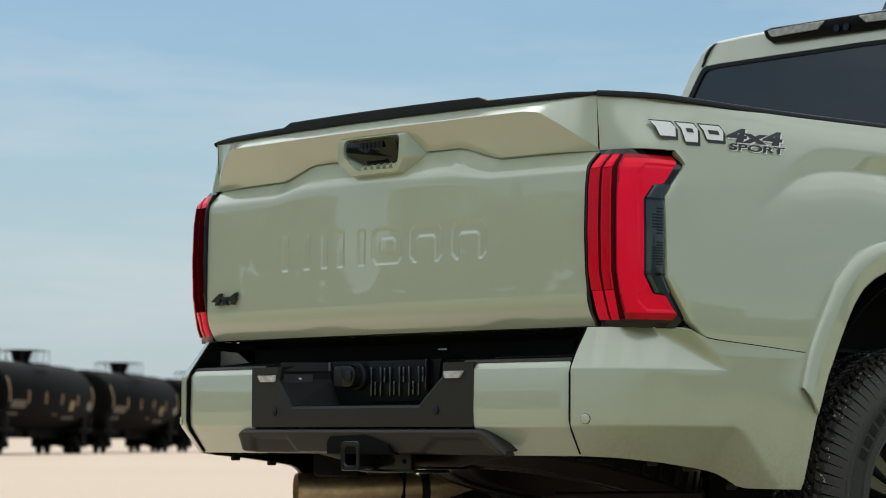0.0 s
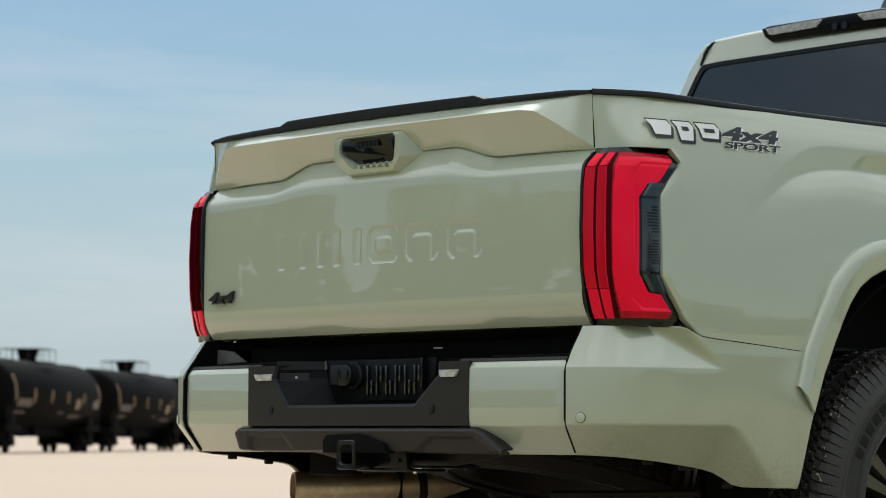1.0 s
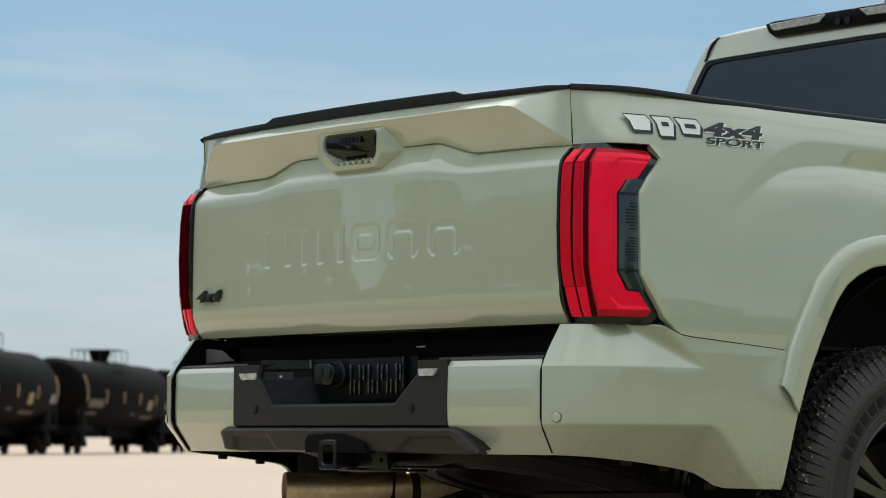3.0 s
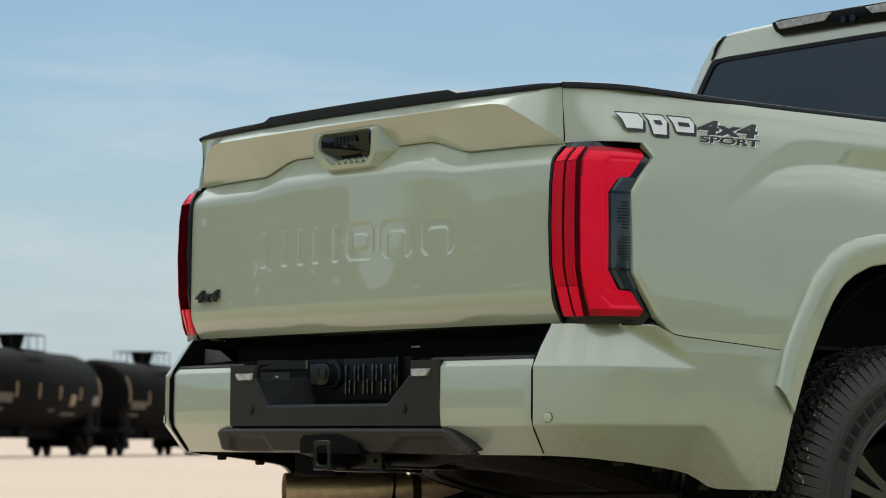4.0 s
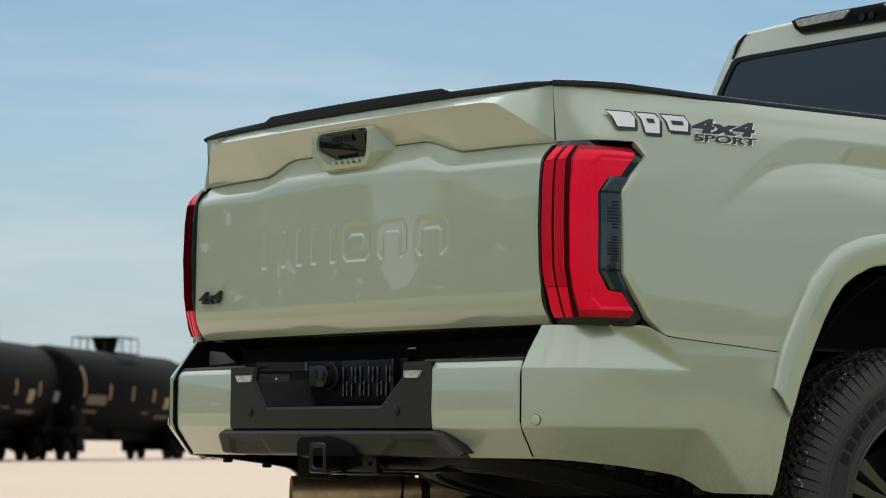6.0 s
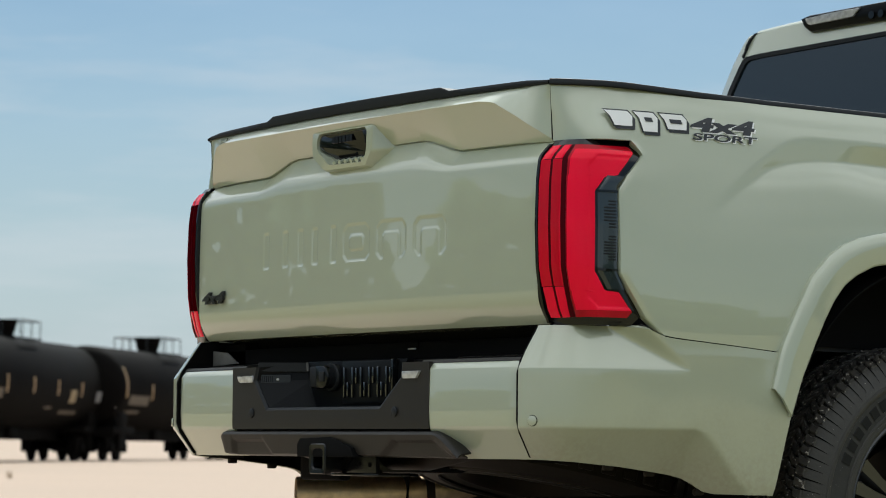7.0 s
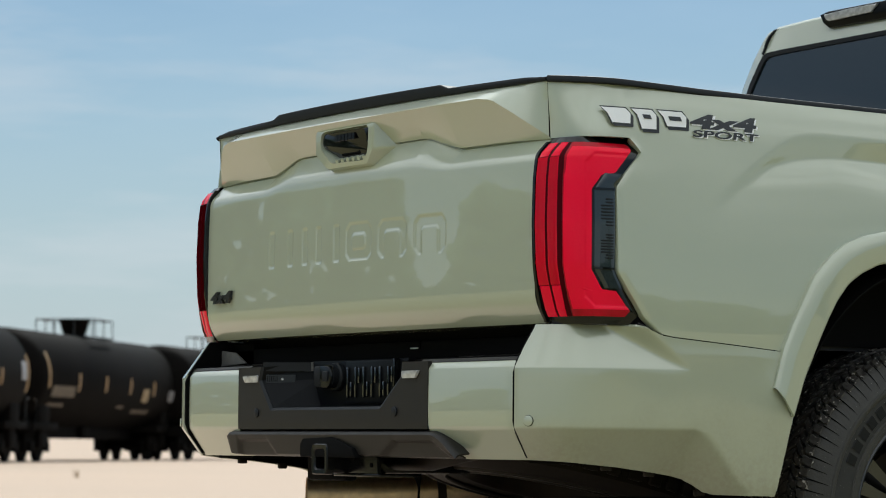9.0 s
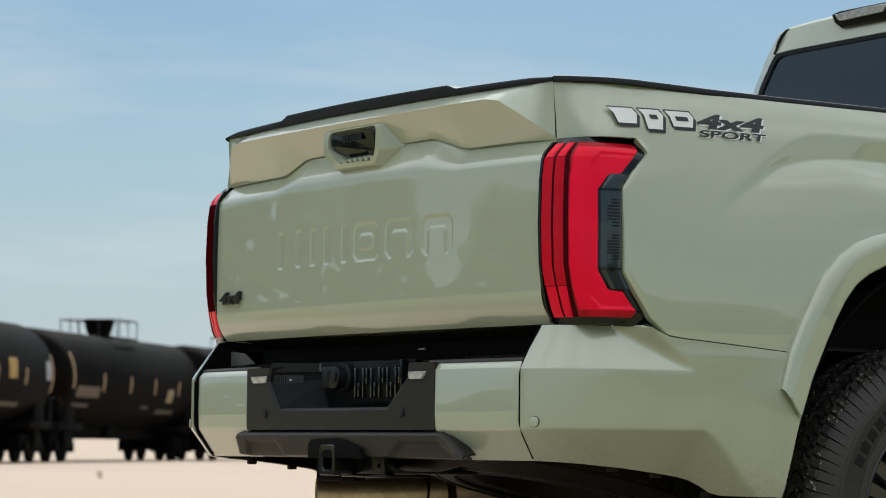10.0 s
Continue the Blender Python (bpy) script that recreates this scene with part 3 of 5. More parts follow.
gate = tailgate()
lettering("4x4", BADGE, gate, lambda r, u, o: (r, -0.050 - crown(r, 0.034) - 0.004 - o, u), "badge", (-0.745, -0.612), (0.968, 1.001), 0.004,
          "black 4x4 badge", shear=0.3, offset=0.002)


# ---- tail lamps ----
LAMP = Plan([(0.785, -0.048), (0.82, -0.044), (0.86, -0.034), (0.894, -0.008), (0.912, 0.033), (0.918, 0.09), (0.922, 0.165)])
LAMP_IN = [(0.856, 0.04), (0.88, 0.035), (0.90, 0.025), (0.95, 0.012), (1.0, 0.004), (1.1, 0.0), (1.2, 0.003), (1.25, 0.009),
           (1.263, 0.014), (1.302, 0.046)]


def lamp_at(s, z, out=0.0):
    x, y, nx, ny = LAMP.at(s)
    w = 1.0 if z > 1.1 else max(0.15, 1 - max(0.0, s - 0.09) / 0.08)
    d = out - interp(z, LAMP_IN) * w
    return x + nx * d, y + ny * d, z


def lamp_strip(left, right, low, high, out, side, depth=0.012, rows=46, cols=14, relief=None):
    """A piece of the lamp between two edges, given as tables of (z, s), with a rim that goes in."""
    pts = []
    for i in range(rows + 1):
        z = low + (high - low) * i / rows
        a, b = interp(z, left), interp(z, right)
        row = [lamp_at(a, z, out - depth)]
        row += [lamp_at(a + (b - a) * j / cols, z, out - (0.0018 if j in (0, cols) else 0) - (relief(a + (b - a) * j / cols, z) if relief else 0)) for j in range(cols + 1)]
        row.append(lamp_at(b, z, out - depth))
        pts.append([(p[0] * side, p[1], p[2]) for p in row])
    ends = []
    for k, z in ((0, low), (rows, high)):
        a, b = interp(z, left), interp(z, right)
        row = [lamp_at(a, z, out - depth)] + [lamp_at(a + (b - a) * j / cols, z, out - depth) for j in range(cols + 1)]
        row.append(lamp_at(b, z, out - depth))
        ends.append([(p[0] * side, p[1], p[2]) for p in row])
    return sheet([ends[0]] + pts + [ends[1]], flip=side < 0)


def ribbed_strip(left, right, low, high, out, side, teeth=6, rise=0.0036, rows=24):
    """A lens of upright ribs like saw teeth: long bright slopes that face outwards, short walls that face the tailgate,
    coloured dark as if shaded.
    """
    verts, faces, dark = [], [], []
    per = 3 * teeth + 1
    for i in range(rows + 1):
        z = low + (high - low) * i / rows
        a, b = interp(z, left), interp(z, right)
        row = []
        for k in range(teeth):
            s0, s1 = a + (b - a) * k / teeth, a + (b - a) * (k + 1) / teeth
            row += [lamp_at(s0, z, out), lamp_at(s0 + 0.0002, z, out + rise), lamp_at((s0 + s1) / 2, z, out + rise * 0.55)]
        row.append(lamp_at(b, z, out))
        verts += [(p[0] * side, p[1], p[2]) for p in row]
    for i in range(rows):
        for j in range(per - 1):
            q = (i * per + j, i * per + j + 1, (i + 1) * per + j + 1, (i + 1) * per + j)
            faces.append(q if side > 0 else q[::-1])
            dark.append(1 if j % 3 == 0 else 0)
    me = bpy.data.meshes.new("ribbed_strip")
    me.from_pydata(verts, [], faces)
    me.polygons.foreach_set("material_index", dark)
    return me


def tail_lamp(side):
    house = add("tail_lamp", lamp_strip([(0.856, 0.004), (0.9, 0.0), (1.26, 0.0), (1.30, 0.018)],
                                        [(0.856, 0.232), (0.862, 0.252), (0.89, 0.285), (0.946, 0.240), (0.985, 0.214), (1.18, 0.214), (1.214, 0.240),
                                         (1.264, 0.288), (1.275, 0.283), (1.300, 0.262)],
                                        0.866, 1.297, 0.004, side, 0.03, rows=90),
                PIANO, truck, "tail lamp with a red lens in a gloss black case", smooth=30)
    top = 1.283
    low = 0.8835
    main_left = [(low, 0.108), (0.93, 0.096), (1.0, 0.0885), (1.25, 0.0885), (top, 0.102)]
    main_right = [(low, 0.232), (0.880, 0.238), (0.897, 0.256), (0.906, 0.250), (0.943, 0.219), (0.945, 0.181), (0.99, 0.155), (1.174, 0.155), (1.208, 0.181),
                  (1.212, 0.216), (1.268, 0.267), (1.278, 0.266), (top, 0.259)]
    def inset(s, z):
        """The side arms of the lens lie a step lower than its upright body, with a rounded turn."""
        f = min(s - 0.136, 1.262 - z, z - 0.902, (s - 0.136 + 1.262 - z - 0.026) * 0.707, (s - 0.136 + z - 0.902 - 0.026) * 0.707)
        swell = 0.0026 * math.sin(math.pi * min(1.0, max(0.0, (s - 0.092) / 0.048)))
        return 0.0030 * smooth01(f / 0.007) - swell * smooth01((1.275 - z) / 0.03) * smooth01((z - 0.885) / 0.03)

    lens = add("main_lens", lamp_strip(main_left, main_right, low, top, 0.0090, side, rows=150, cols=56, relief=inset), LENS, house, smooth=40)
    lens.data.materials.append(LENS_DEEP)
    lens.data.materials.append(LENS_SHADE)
    # shade along the lens edge is put into the colour: deeper red rim, darkest beside the strips
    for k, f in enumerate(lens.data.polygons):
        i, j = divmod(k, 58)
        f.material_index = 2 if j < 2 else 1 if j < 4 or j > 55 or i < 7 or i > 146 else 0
    # Backing in the shade colour, so the gaps between the strips look deep.
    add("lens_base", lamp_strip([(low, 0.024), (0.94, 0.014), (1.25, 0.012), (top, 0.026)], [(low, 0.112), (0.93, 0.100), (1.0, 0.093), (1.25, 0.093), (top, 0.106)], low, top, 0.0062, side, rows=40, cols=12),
        LENS_SHADE, house, "dark red base that colours the gaps between the lens strips as shade", smooth=30)
    add("bezel", lamp_strip([(0.87, 0.006), (0.9, 0.001), (1.26, 0.001), (1.29, 0.012)], [(0.87, 0.014), (0.9, 0.0095), (1.26, 0.0095), (1.29, 0.020)], 0.872, 1.288, 0.0115, side, 0.014, 40, 4),
        PIANO, house, "gloss black bezel", smooth=30)
    for a, b, mat, out in ((0.012, 0.0425, LENS_DARK, 0.0085), (0.0515, 0.0765, LENS_DARK, 0.0085)):
        bend = 0.62 * (0.022 if a < 0.03 else 0.026)
        edge_a = [(low, a + bend * 0.6), (0.94, a + 0.004), (1.0, a), (1.25, a), (top, a + bend)]
        edge_b = [(low, b + bend * 0.8), (0.94, b + 0.006), (1.0, b), (1.25, b), (top, b + bend)]
        for nm, z0, z1, mt in (("lens_cap", 1.2505, top, LENS), ("lens_foot", low, 0.9535, LENS)):
            add(nm, lamp_strip(edge_a, edge_b, z0, z1, out, side, rows=20, cols=8), mt, house, smooth=30)
        # The second material darkens the rib walls; their shade is in the colour.
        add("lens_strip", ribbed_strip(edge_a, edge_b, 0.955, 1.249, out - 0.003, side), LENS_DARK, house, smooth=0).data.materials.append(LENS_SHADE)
    add("side_marker", lamp_strip([(0.948, 0.186), (0.99, 0.160), (1.174, 0.160), (1.210, 0.186)],
                                  [(0.948, 0.236), (0.99, 0.2125), (1.182, 0.2125), (1.212, 0.238)], 0.948, 1.211, 0.008, side, rows=40, cols=8),
        SMOKED, house, "smoked side marker", smooth=30)
    for z0, z1 in ((1.090, 1.150), (1.015, 1.068)):
        for k in range(9):
            z = z0 + (z1 - z0) * k / 8
            w = 0.016 if 1 < k < 7 else 0.010
            add("rib", lamp_strip([(0.9, 0.207 - w * 2), (1.2, 0.207 - w * 2)], [(0.9, 0.207), (1.2, 0.207)], z, z + 0.003, 0.0105, side, 0.003, 2, 3),
                MOULDING, house, smooth=0)
    add("marker_step", lamp_strip([(0.9, 0.161), (1.2, 0.161)], [(0.9, 0.212), (1.2, 0.212)], 1.172, 1.177, 0.0115, side, 0.004, 2, 3), PIANO, house, smooth=0)
    add("marker_step", lamp_strip([(0.9, 0.161), (1.2, 0.161)], [(0.9, 0.212), (1.2, 0.212)], 0.990, 0.995, 0.0115, side, 0.004, 2, 3), PIANO, house, smooth=0)
    return house


for side in (1, -1):
    tail_lamp(side)

# ---- bed sides ----
SIDE_X = [(0.78, 0.9370), (0.86, 0.9430), (0.95, 0.9462), (1.05, 0.9446), (1.15, 0.9398), (1.25, 0.9325), (1.33, 0.9232), (1.385, 0.9118), (1.44, 0.8945)]
WHEEL_Y, WHEEL_Z = 1.03, 0.41
FLARE_OUT = [(0.507, 0.728), (0.534, 0.821), (0.562, 0.880), (0.583, 0.920), (0.628, 0.996), (0.689, 1.052), (0.736, 1.080), (0.79, 1.100),
             (0.86, 1.114), (0.94, 1.120), (1.03, 1.121)]
FLARE_IN = [(0.562, 0.661), (0.596, 0.752), (0.614, 0.790), (0.640, 0.845), (0.666, 0.892), (0.698, 0.940), (0.734, 0.980), (0.776, 1.007),
            (0.83, 1.030), (0.92, 1.043), (1.03, 1.046)]


# the pressed line over the wheel: its upper and lower edges, (y, z)
LINE_UP = [(0.351, 1.139), (0.433, 1.211), (0.52, 1.278), (0.57, 1.308), (0.61, 1.325), (0.65, 1.333), (0.70, 1.336), (0.914, 1.331), (1.03, 1.326), (1.8, 1.30)]
LINE_LOW = [(0.351, 1.139), (0.433, 1.198), (0.52, 1.246), (0.57, 1.262), (0.61, 1.272), (0.68, 1.281), (0.746, 1.284), (0.914, 1.282), (1.03, 1.278), (1.8, 1.26)]


def pressed_line(y, z):
    if y < 0.352:
        return 0.0
    up, low = curve(y, LINE_UP), curve(y, LINE_LOW)
    depth = 0.22 * (up - low) * (1 + 0.9 * smooth01((y - 0.72) / 0.22))
    if z > low:
        return depth * min(1.0, max(0.0, (up + 0.004 - z) / (up + 0.004 - low)))
    return depth * math.exp(-max(0.0, low - z) / 0.042) * (1 - smooth01((low - z) / 0.16))


def side_x(y, z):
    x = curve(z, SIDE_X) - 0.018 * smooth01((0.5 - y) / 0.5) - pressed_line(y, z)
    # the upper edge draws in towards the tailgate
    x -= 0.030 * smooth01((z - 1.27) / 0.15) * max(0.0, (0.26 - y) / 0.26) ** 2
    r = math.hypot(y - WHEEL_Y, z - WHEEL_Z)
    return x + 0.028 * smooth01((1.22 - r) / 0.72)


def bed_bottom(y):
    seam = interp(y, [(0.10, 0.866), (0.150, 0.868), (0.168, 0.8615), (0.185, 0.8535), (0.205, 0.8462), (0.235, 0.8415), (0.535, 0.816), (0.575, 0.8125)])
    yy = y if y <= WHEEL_Y else 2 * WHEEL_Y - y
    arch = interp(yy, [((a[0] + b[0]) / 2, (a[1] + b[1]) / 2) for a, b in zip(FLARE_OUT, FLARE_IN)])
    if yy > 0.566:
        return max(arch, 0.80)
    return seam if y <= WHEEL_Y else 0.62


# rear edge of the side panel along the lamp: (z, y)
LAMP_EDGE = [(0.84, 0.205), (0.862, 0.180), (0.885, 0.153), (0.946, 0.110), (0.985, 0.084), (1.18, 0.084), (1.214, 0.110), (1.264, 0.158), (1.275, 0.150), (1.298, 0.128)]


def bed_side(side):
    """Above the lamp the panel turns round the corner to the tailgate; beside it, it ends at the lamp with a folded edge."""
    bm = bmesh.new()
    tops = [1.298] + list(np.linspace(1.305, 1.426, 16))

    def rail_z(y):
        return interp(y, [(-0.02, 1.431), (0.03, 1.428), (0.16, 1.4225), (0.35, 1.416), (0.56, 1.412), (0.93, 1.409), (1.8, 1.405)])

    def settle(y, z):
        """Keeps a row between the wheel arch and the rail."""
        z = 1.30 + (z - 1.30) * (rail_z(y) - 1.30) / 0.126 if z > 1.30 else z
        return max(z, bed_bottom(y))

    def pinch(y, z):
        return 0.004 * smooth01((1.37 - z) / 0.09) * smooth01((z - 1.20) / 0.09) * (1 - smooth01((y - 0.08) / 0.22))

    cols = [[] for k in range(25)]
    for z in tops:
        up = smooth01((z - 1.29) / 0.14)
        low_set = ((HALF + 0.003, -0.006), (0.838, 0.010), (0.876, 0.030), (0.8985, 0.064))
        top_set = ((HALF + 0.003, -0.015), (0.808, 0.002), (0.832, 0.030), (0.856, 0.066))
        knots = [tuple(p + (q - p) * up for p, q in zip(a_, b_)) for a_, b_ in zip(low_set, top_set)]
        knots += [(side_x(y, z) - pinch(y, z), y) for y in (0.13, 0.19)]
        pl = Plan(knots, 16)
        line = [pl.at(pl.where(0.13) * k / 24)[:2] for k in range(24)] + [knots[4]]
        for k, (x, y) in enumerate(line):
            cols[k].append((x * side, y, settle(y, z) if z > 1.30 else z))
    bm.from_mesh(sheet(cols, flip=side > 0))
    rows = []
    after = list(np.linspace(0.545, 1.525, 72)) + list(np.linspace(1.54, 1.80, 8))
    for z in list(np.linspace(0.80, 1.290, 96)) + tops:
        y0 = interp(z, LAMP_EDGE) if z < 1.295 else 0.13
        if z < 1.295:
            x0 = side_x(y0, z)
            zf = settle(y0, z)
            row = [((x0 - 0.022) * side, y0 + 0.001, zf), ((x0 - 0.006) * side, y0, zf), ((x0 - 0.0015) * side, y0 + 0.002, zf)]
        else:
            row = [((side_x(y0, z) - pinch(y0, z)) * side, y0, settle(y0, z) if z > 1.30 else z)] * 3
        for y in [y0 + 0.006 + (0.535 - y0 - 0.006) * f for f in np.linspace(0, 1, 26)] + after:
            zz = settle(y, z)
            row.append(((side_x(y, zz) - pinch(y, zz)) * side, y, zz))
        rows.append(row)
    bm.from_mesh(sheet(rows, flip=side < 0))
    bmesh.ops.remove_doubles(bm, verts=bm.verts, dist=0.0003)
    bmesh.ops.dissolve_degenerate(bm, edges=bm.edges, dist=0.0002)
    return part("bed_side", bm, PAINT, truck, "sage green outer bed side panel", smooth=30, solid=0.010)


def rail_path(off, dz):
    pts = [(HALF + 0.004, -0.017), (0.800, -0.008), (0.820, 0.012), (0.848, 0.048), (0.871, 0.09), (0.885, 0.14), (0.889, 0.2), (0.895, 0.35), (0.897, 0.6), (0.897, 1.2), (0.897, 1.8)]
    return Plan(pts)


def bed_rail(side):
    pl = rail_path(0, 0)
    rows = []
    for s in np.linspace(0, pl.length, 90):
        x, y, nx, ny = pl.at(s)
        z = interp(y, [(-0.02, 1.431), (0.03, 1.428), (0.16, 1.4225), (0.35, 1.416), (0.56, 1.412), (0.93, 1.409), (1.8, 1.405)])
        k = 0.9 if side > 0 else 0.5 + 0.5 * smooth01((y + 0.02) / 0.16)
        prof = [(0.004, -0.003), (0.007, 0.0), (0.0075, 0.008 * k), (0.004, 0.0135 * k), (-0.004, 0.0155 * k), (-0.09, 0.0155 * k), (-0.095, -0.03)]
        rows.append([((x + nx * o) * side, y + ny * o, z + h) for o, h in prof])
    add("bed_rail", sheet(rows, flip=side > 0), MOULDING, truck, "satin black bed rail cap", smooth=40, solid=0.005)


right_side = bed_side(1)
bed_side(-1)
for side in (1, -1):
    bed_rail(side)


# ---- bumper ----
COVER = Plan([(0.797, -0.109), (0.833, -0.0985), (0.867, -0.0765), (0.899, -0.045), (0.921, -0.003), (0.9345, 0.06), (0.948, 0.2), (0.968, 0.40), (0.983, 0.565), (0.985, 0.70)], soft=0.016)
COVER_LOW = [(0.47, 0.120), (0.53, 0.072), (0.56, 0.050), (0.60, 0.0215), (0.622, 0.0055), (0.627, 0.0018), (0.631, 0.0003), (0.636, 0.0)]


def cover_at(s, z, out=0.0):
    x, y, nx, ny = COVER.at(s)
    w = smooth01((y + 0.10) / 0.22)
    rise = interp(z, [(0.763, 0), (0.766, 0.0006), (0.769, 0.0030), (0.88, 0.112)])
    d = out - interp(z + 0.15 * smooth01((y - 0.29) / 0.17), COVER_LOW)
    # above, it comes in to lie flush with the bed side
    d -= max(0.0, x - side_x(y, 0.84) - 0.002) * smooth01((y - 0.04) / 0.20) * smooth01((z - 0.64) / 0.20)
    # the upper facet runs to a point along its lower crease
    reach = 0.272 - (z - 0.766) * 1.50
    broad = 0.030 + 0.70 * rise
    ramp = min(1.0, max(0.0, (reach + 0.36 * broad - y) / broad))
    d -= (0.70 + (0.48 - 0.70) * w) * rise * (0.55 * ramp + 0.45 * smooth01(ramp))
    # the flank below the seam leans in towards its foot
    d -= 0.055 * (0.80 - z) * smooth01((y + 0.11) / 0.40) if z < 0.80 else 0.0
    return x + nx * d, y + ny * d, z


def cover_top(y):
    return interp(y, [(-0.2, 0.868), (-0.045, 0.866), (0.0, 0.866), (0.10, 0.864), (0.13, 0.8625), (0.15, 0.861), (0.165, 0.858), (0.185, 0.850), (0.205, 0.8430), (0.235, 0.8388), (0.535, 0.8135), (0.60, 0.808)])


def cover_bottom(y):
    return interp(y, [(-0.11, 0.556), (0.0, 0.550), (0.12, 0.541), (0.23, 0.528), (0.28, 0.521), (0.31, 0.514), (0.335, 0.501), (0.36, 0.484), (0.38, 0.478), (0.45, 0.476), (0.64, 0.474)])


def cover_rows(lo, hi):
    """Heights of the rows, close together along both creases."""
    knee = min(0.622, hi - 0.02)
    brow = 0.763 if hi > 0.78 else knee + (hi - knee) * 0.6
    return list(np.linspace(lo, knee, 9)[:-1]) + list(np.linspace(knee, knee + 0.012, 6)[:-1]) + list(np.linspace(knee + 0.012, brow, 10)[:-1]) + list(np.linspace(brow, brow + min(0.006, (hi - brow) / 3), 5)[:-1]) + \
        list(np.linspace(brow + min(0.006, (hi - brow) / 3), hi, 14))


def bumper_corner(side):
    cols = []
    stop = COVER.where(0.507)
    for s in np.linspace(0, stop, 190):
        x, y, nx, ny = COVER.at(s)
        lo, hi = cover_bottom(y), cover_top(y)
        col = []
        for z in cover_rows(lo, hi):
            # the inner edge leans outwards above the deck
            lean = 0.006 * smooth01((z - 0.80) / 0.07) * max(0, 1 - s / 0.10)
            px, py, pz = cover_at(min(COVER.length, s + lean), z)
            col.append((px * side, py, pz))
        cols.append(col)
    # the end at the wheel: a slanting foot of the flare above, the arch's edge in front
    for f in np.linspace(0.1, 1.0, 10):
        hi, col = interp(0.507 + 0.058 * f, [(0.507, 0.8158), (0.548, 0.8124), (0.555, 0.800), (0.565, 0.661)]), []
        for z in cover_rows(0.474, hi):
            front = interp(z, [(0.474, 0.520), (0.56, 0.541), (0.63, 0.557), (0.66, 0.565), (0.8, 0.565)])
            px, py, pz = cover_at(COVER.where(0.507 + (front - 0.507) * f), z)
            col.append((px * side, py, pz))
        cols.append(col)
    ob = add("bumper_corner", sheet(cols, flip=side > 0), PAINT_SOFT, truck, "painted bumper corner running to the wheel arch", smooth=40, solid=0.01)
    lining = []
    for s in np.linspace(0.004, stop, 40):
        x, y, nx, ny = COVER.at(s)
        lining.append([((p[0]) * side, p[1], p[2]) for p in (cover_at(s, z, -0.014) for z in np.linspace(cover_bottom(y) + 0.001, 0.80, 14))])
    add("corner_lining", sheet(lining, flip=side > 0), SHADOW_GAP, ob, "black inner lining", smooth=40, solid=0.003)
    wall = []
    for z in np.linspace(0.56, 0.866, 12):
        px, py, pz = cover_at(0.006 * smooth01((z - 0.80) / 0.07), z)
        wall.append([((px - 0.002) * side, py + 0.001, pz), ((px - 0.004) * side, py + 0.03, pz), ((px - 0.03) * side, 0.20, pz)])
    add("corner_wall", sheet(wall, flip=side < 0), SHADOW_GAP, ob, "black inner edge", smooth=0, solid=0.006)
    # push clips under the lower edge
    for yc in (0.10, 0.225, 0.36):
        sc = COVER.where(yc)
        px, py, pz = cover_at(sc, cover_bottom(yc) + 0.002, -0.012)
        bm = box(px - 0.012, px + 0.004, py - 0.013, py + 0.013, pz - 0.012, pz + 0.004, 0.004)
        if side < 0:
            bmesh.ops.scale(bm, vec=(-1, 1, 1), verts=bm.verts)
        part("push_clip", bm, UNDER, ob)
    # parking sensor
    x, y, nx, ny = COVER.at(0.040)
    bm = tube([(0, 0, 0), (0, 0, 0.003), (0, 0, 0.0042)], [0.0118, 0.0118, 0.009], 20)
    turn = Vector((nx, ny, 0)).to_track_quat("Z", "Y").to_matrix().to_4x4()
    px, py, pz = cover_at(0.040, 0.645)
    moved(bm, Matrix.Translation((px, py, pz)) @ turn)
    if side < 0:
        bmesh.ops.scale(bm, vec=(-1, 1, 1), verts=bm.verts)
    part("parking_sensor", bm, PAINT, ob, "round painted parking sensor")
    bm = tube([(0, 0, -0.001), (0, 0, 0.0012)], 0.0128, 20)
    moved(bm, Matrix.Translation((px, py, pz)) @ turn)
    if side < 0:
        bmesh.ops.scale(bm, vec=(-1, 1, 1), verts=bm.verts)
    part("sensor_ring", bm, SHADOW_GAP, ob)


for side in (1, -1):
    bumper_corner(side)
    part("seam_shadow", tube([((side_x(y, z) - 0.022) * side, y, z) for y, z in ((0.150, 0.866), (0.166, 0.861), (0.185, 0.852), (0.205, 0.844), (0.235, 0.840), (0.38, 0.827), (0.556, 0.8125))], 0.0070, 8), SHADOW_GAP, truck)


def face_y(x):
    """The bumper's rear face in the plan."""
    return -0.105 - 0.030 * (1 - (x / 0.79) ** 2)


bumper = part("bumper", box(-0.78, 0.78, -0.02, 0.06, 0.60, 0.80, 0.01), SHADOW_GAP, truck, "black bumper beam behind the painted covers")


def bumper_panel(name, x0, x1, mat, low, high, out, label, lip=True):
    xs = np.linspace(x0, x1, 26)
    prof = [(high + 0.001, 0.05), (high + 0.001, 0.020), (high, 0.0115), (high - 0.003, 0.0082), (high - 0.0125, 0.0012), (high - 0.0155, 0.0), ((low + high) / 2, -0.0015),
            (0.636, 0.0), (0.627, 0.0018), (0.622, 0.0055), (0.60, 0.0205), (0.575, 0.038), (low, 0.052)]
    prof = [p for p in prof if p[0] >= low - 1e-6]
    rows = [[(x, face_y(x) + o - out + 0.009 * smooth01((abs(x) - 0.762) / 0.03), z) for z, o in prof] for x in xs]
    return add(name, sheet(rows), mat, bumper, label, smooth=40, solid=0.006)


bumper_panel("painted_panel", 0.462, 0.792, PAINT, 0.556, 0.783, 0.0, "sage painted bumper panel")
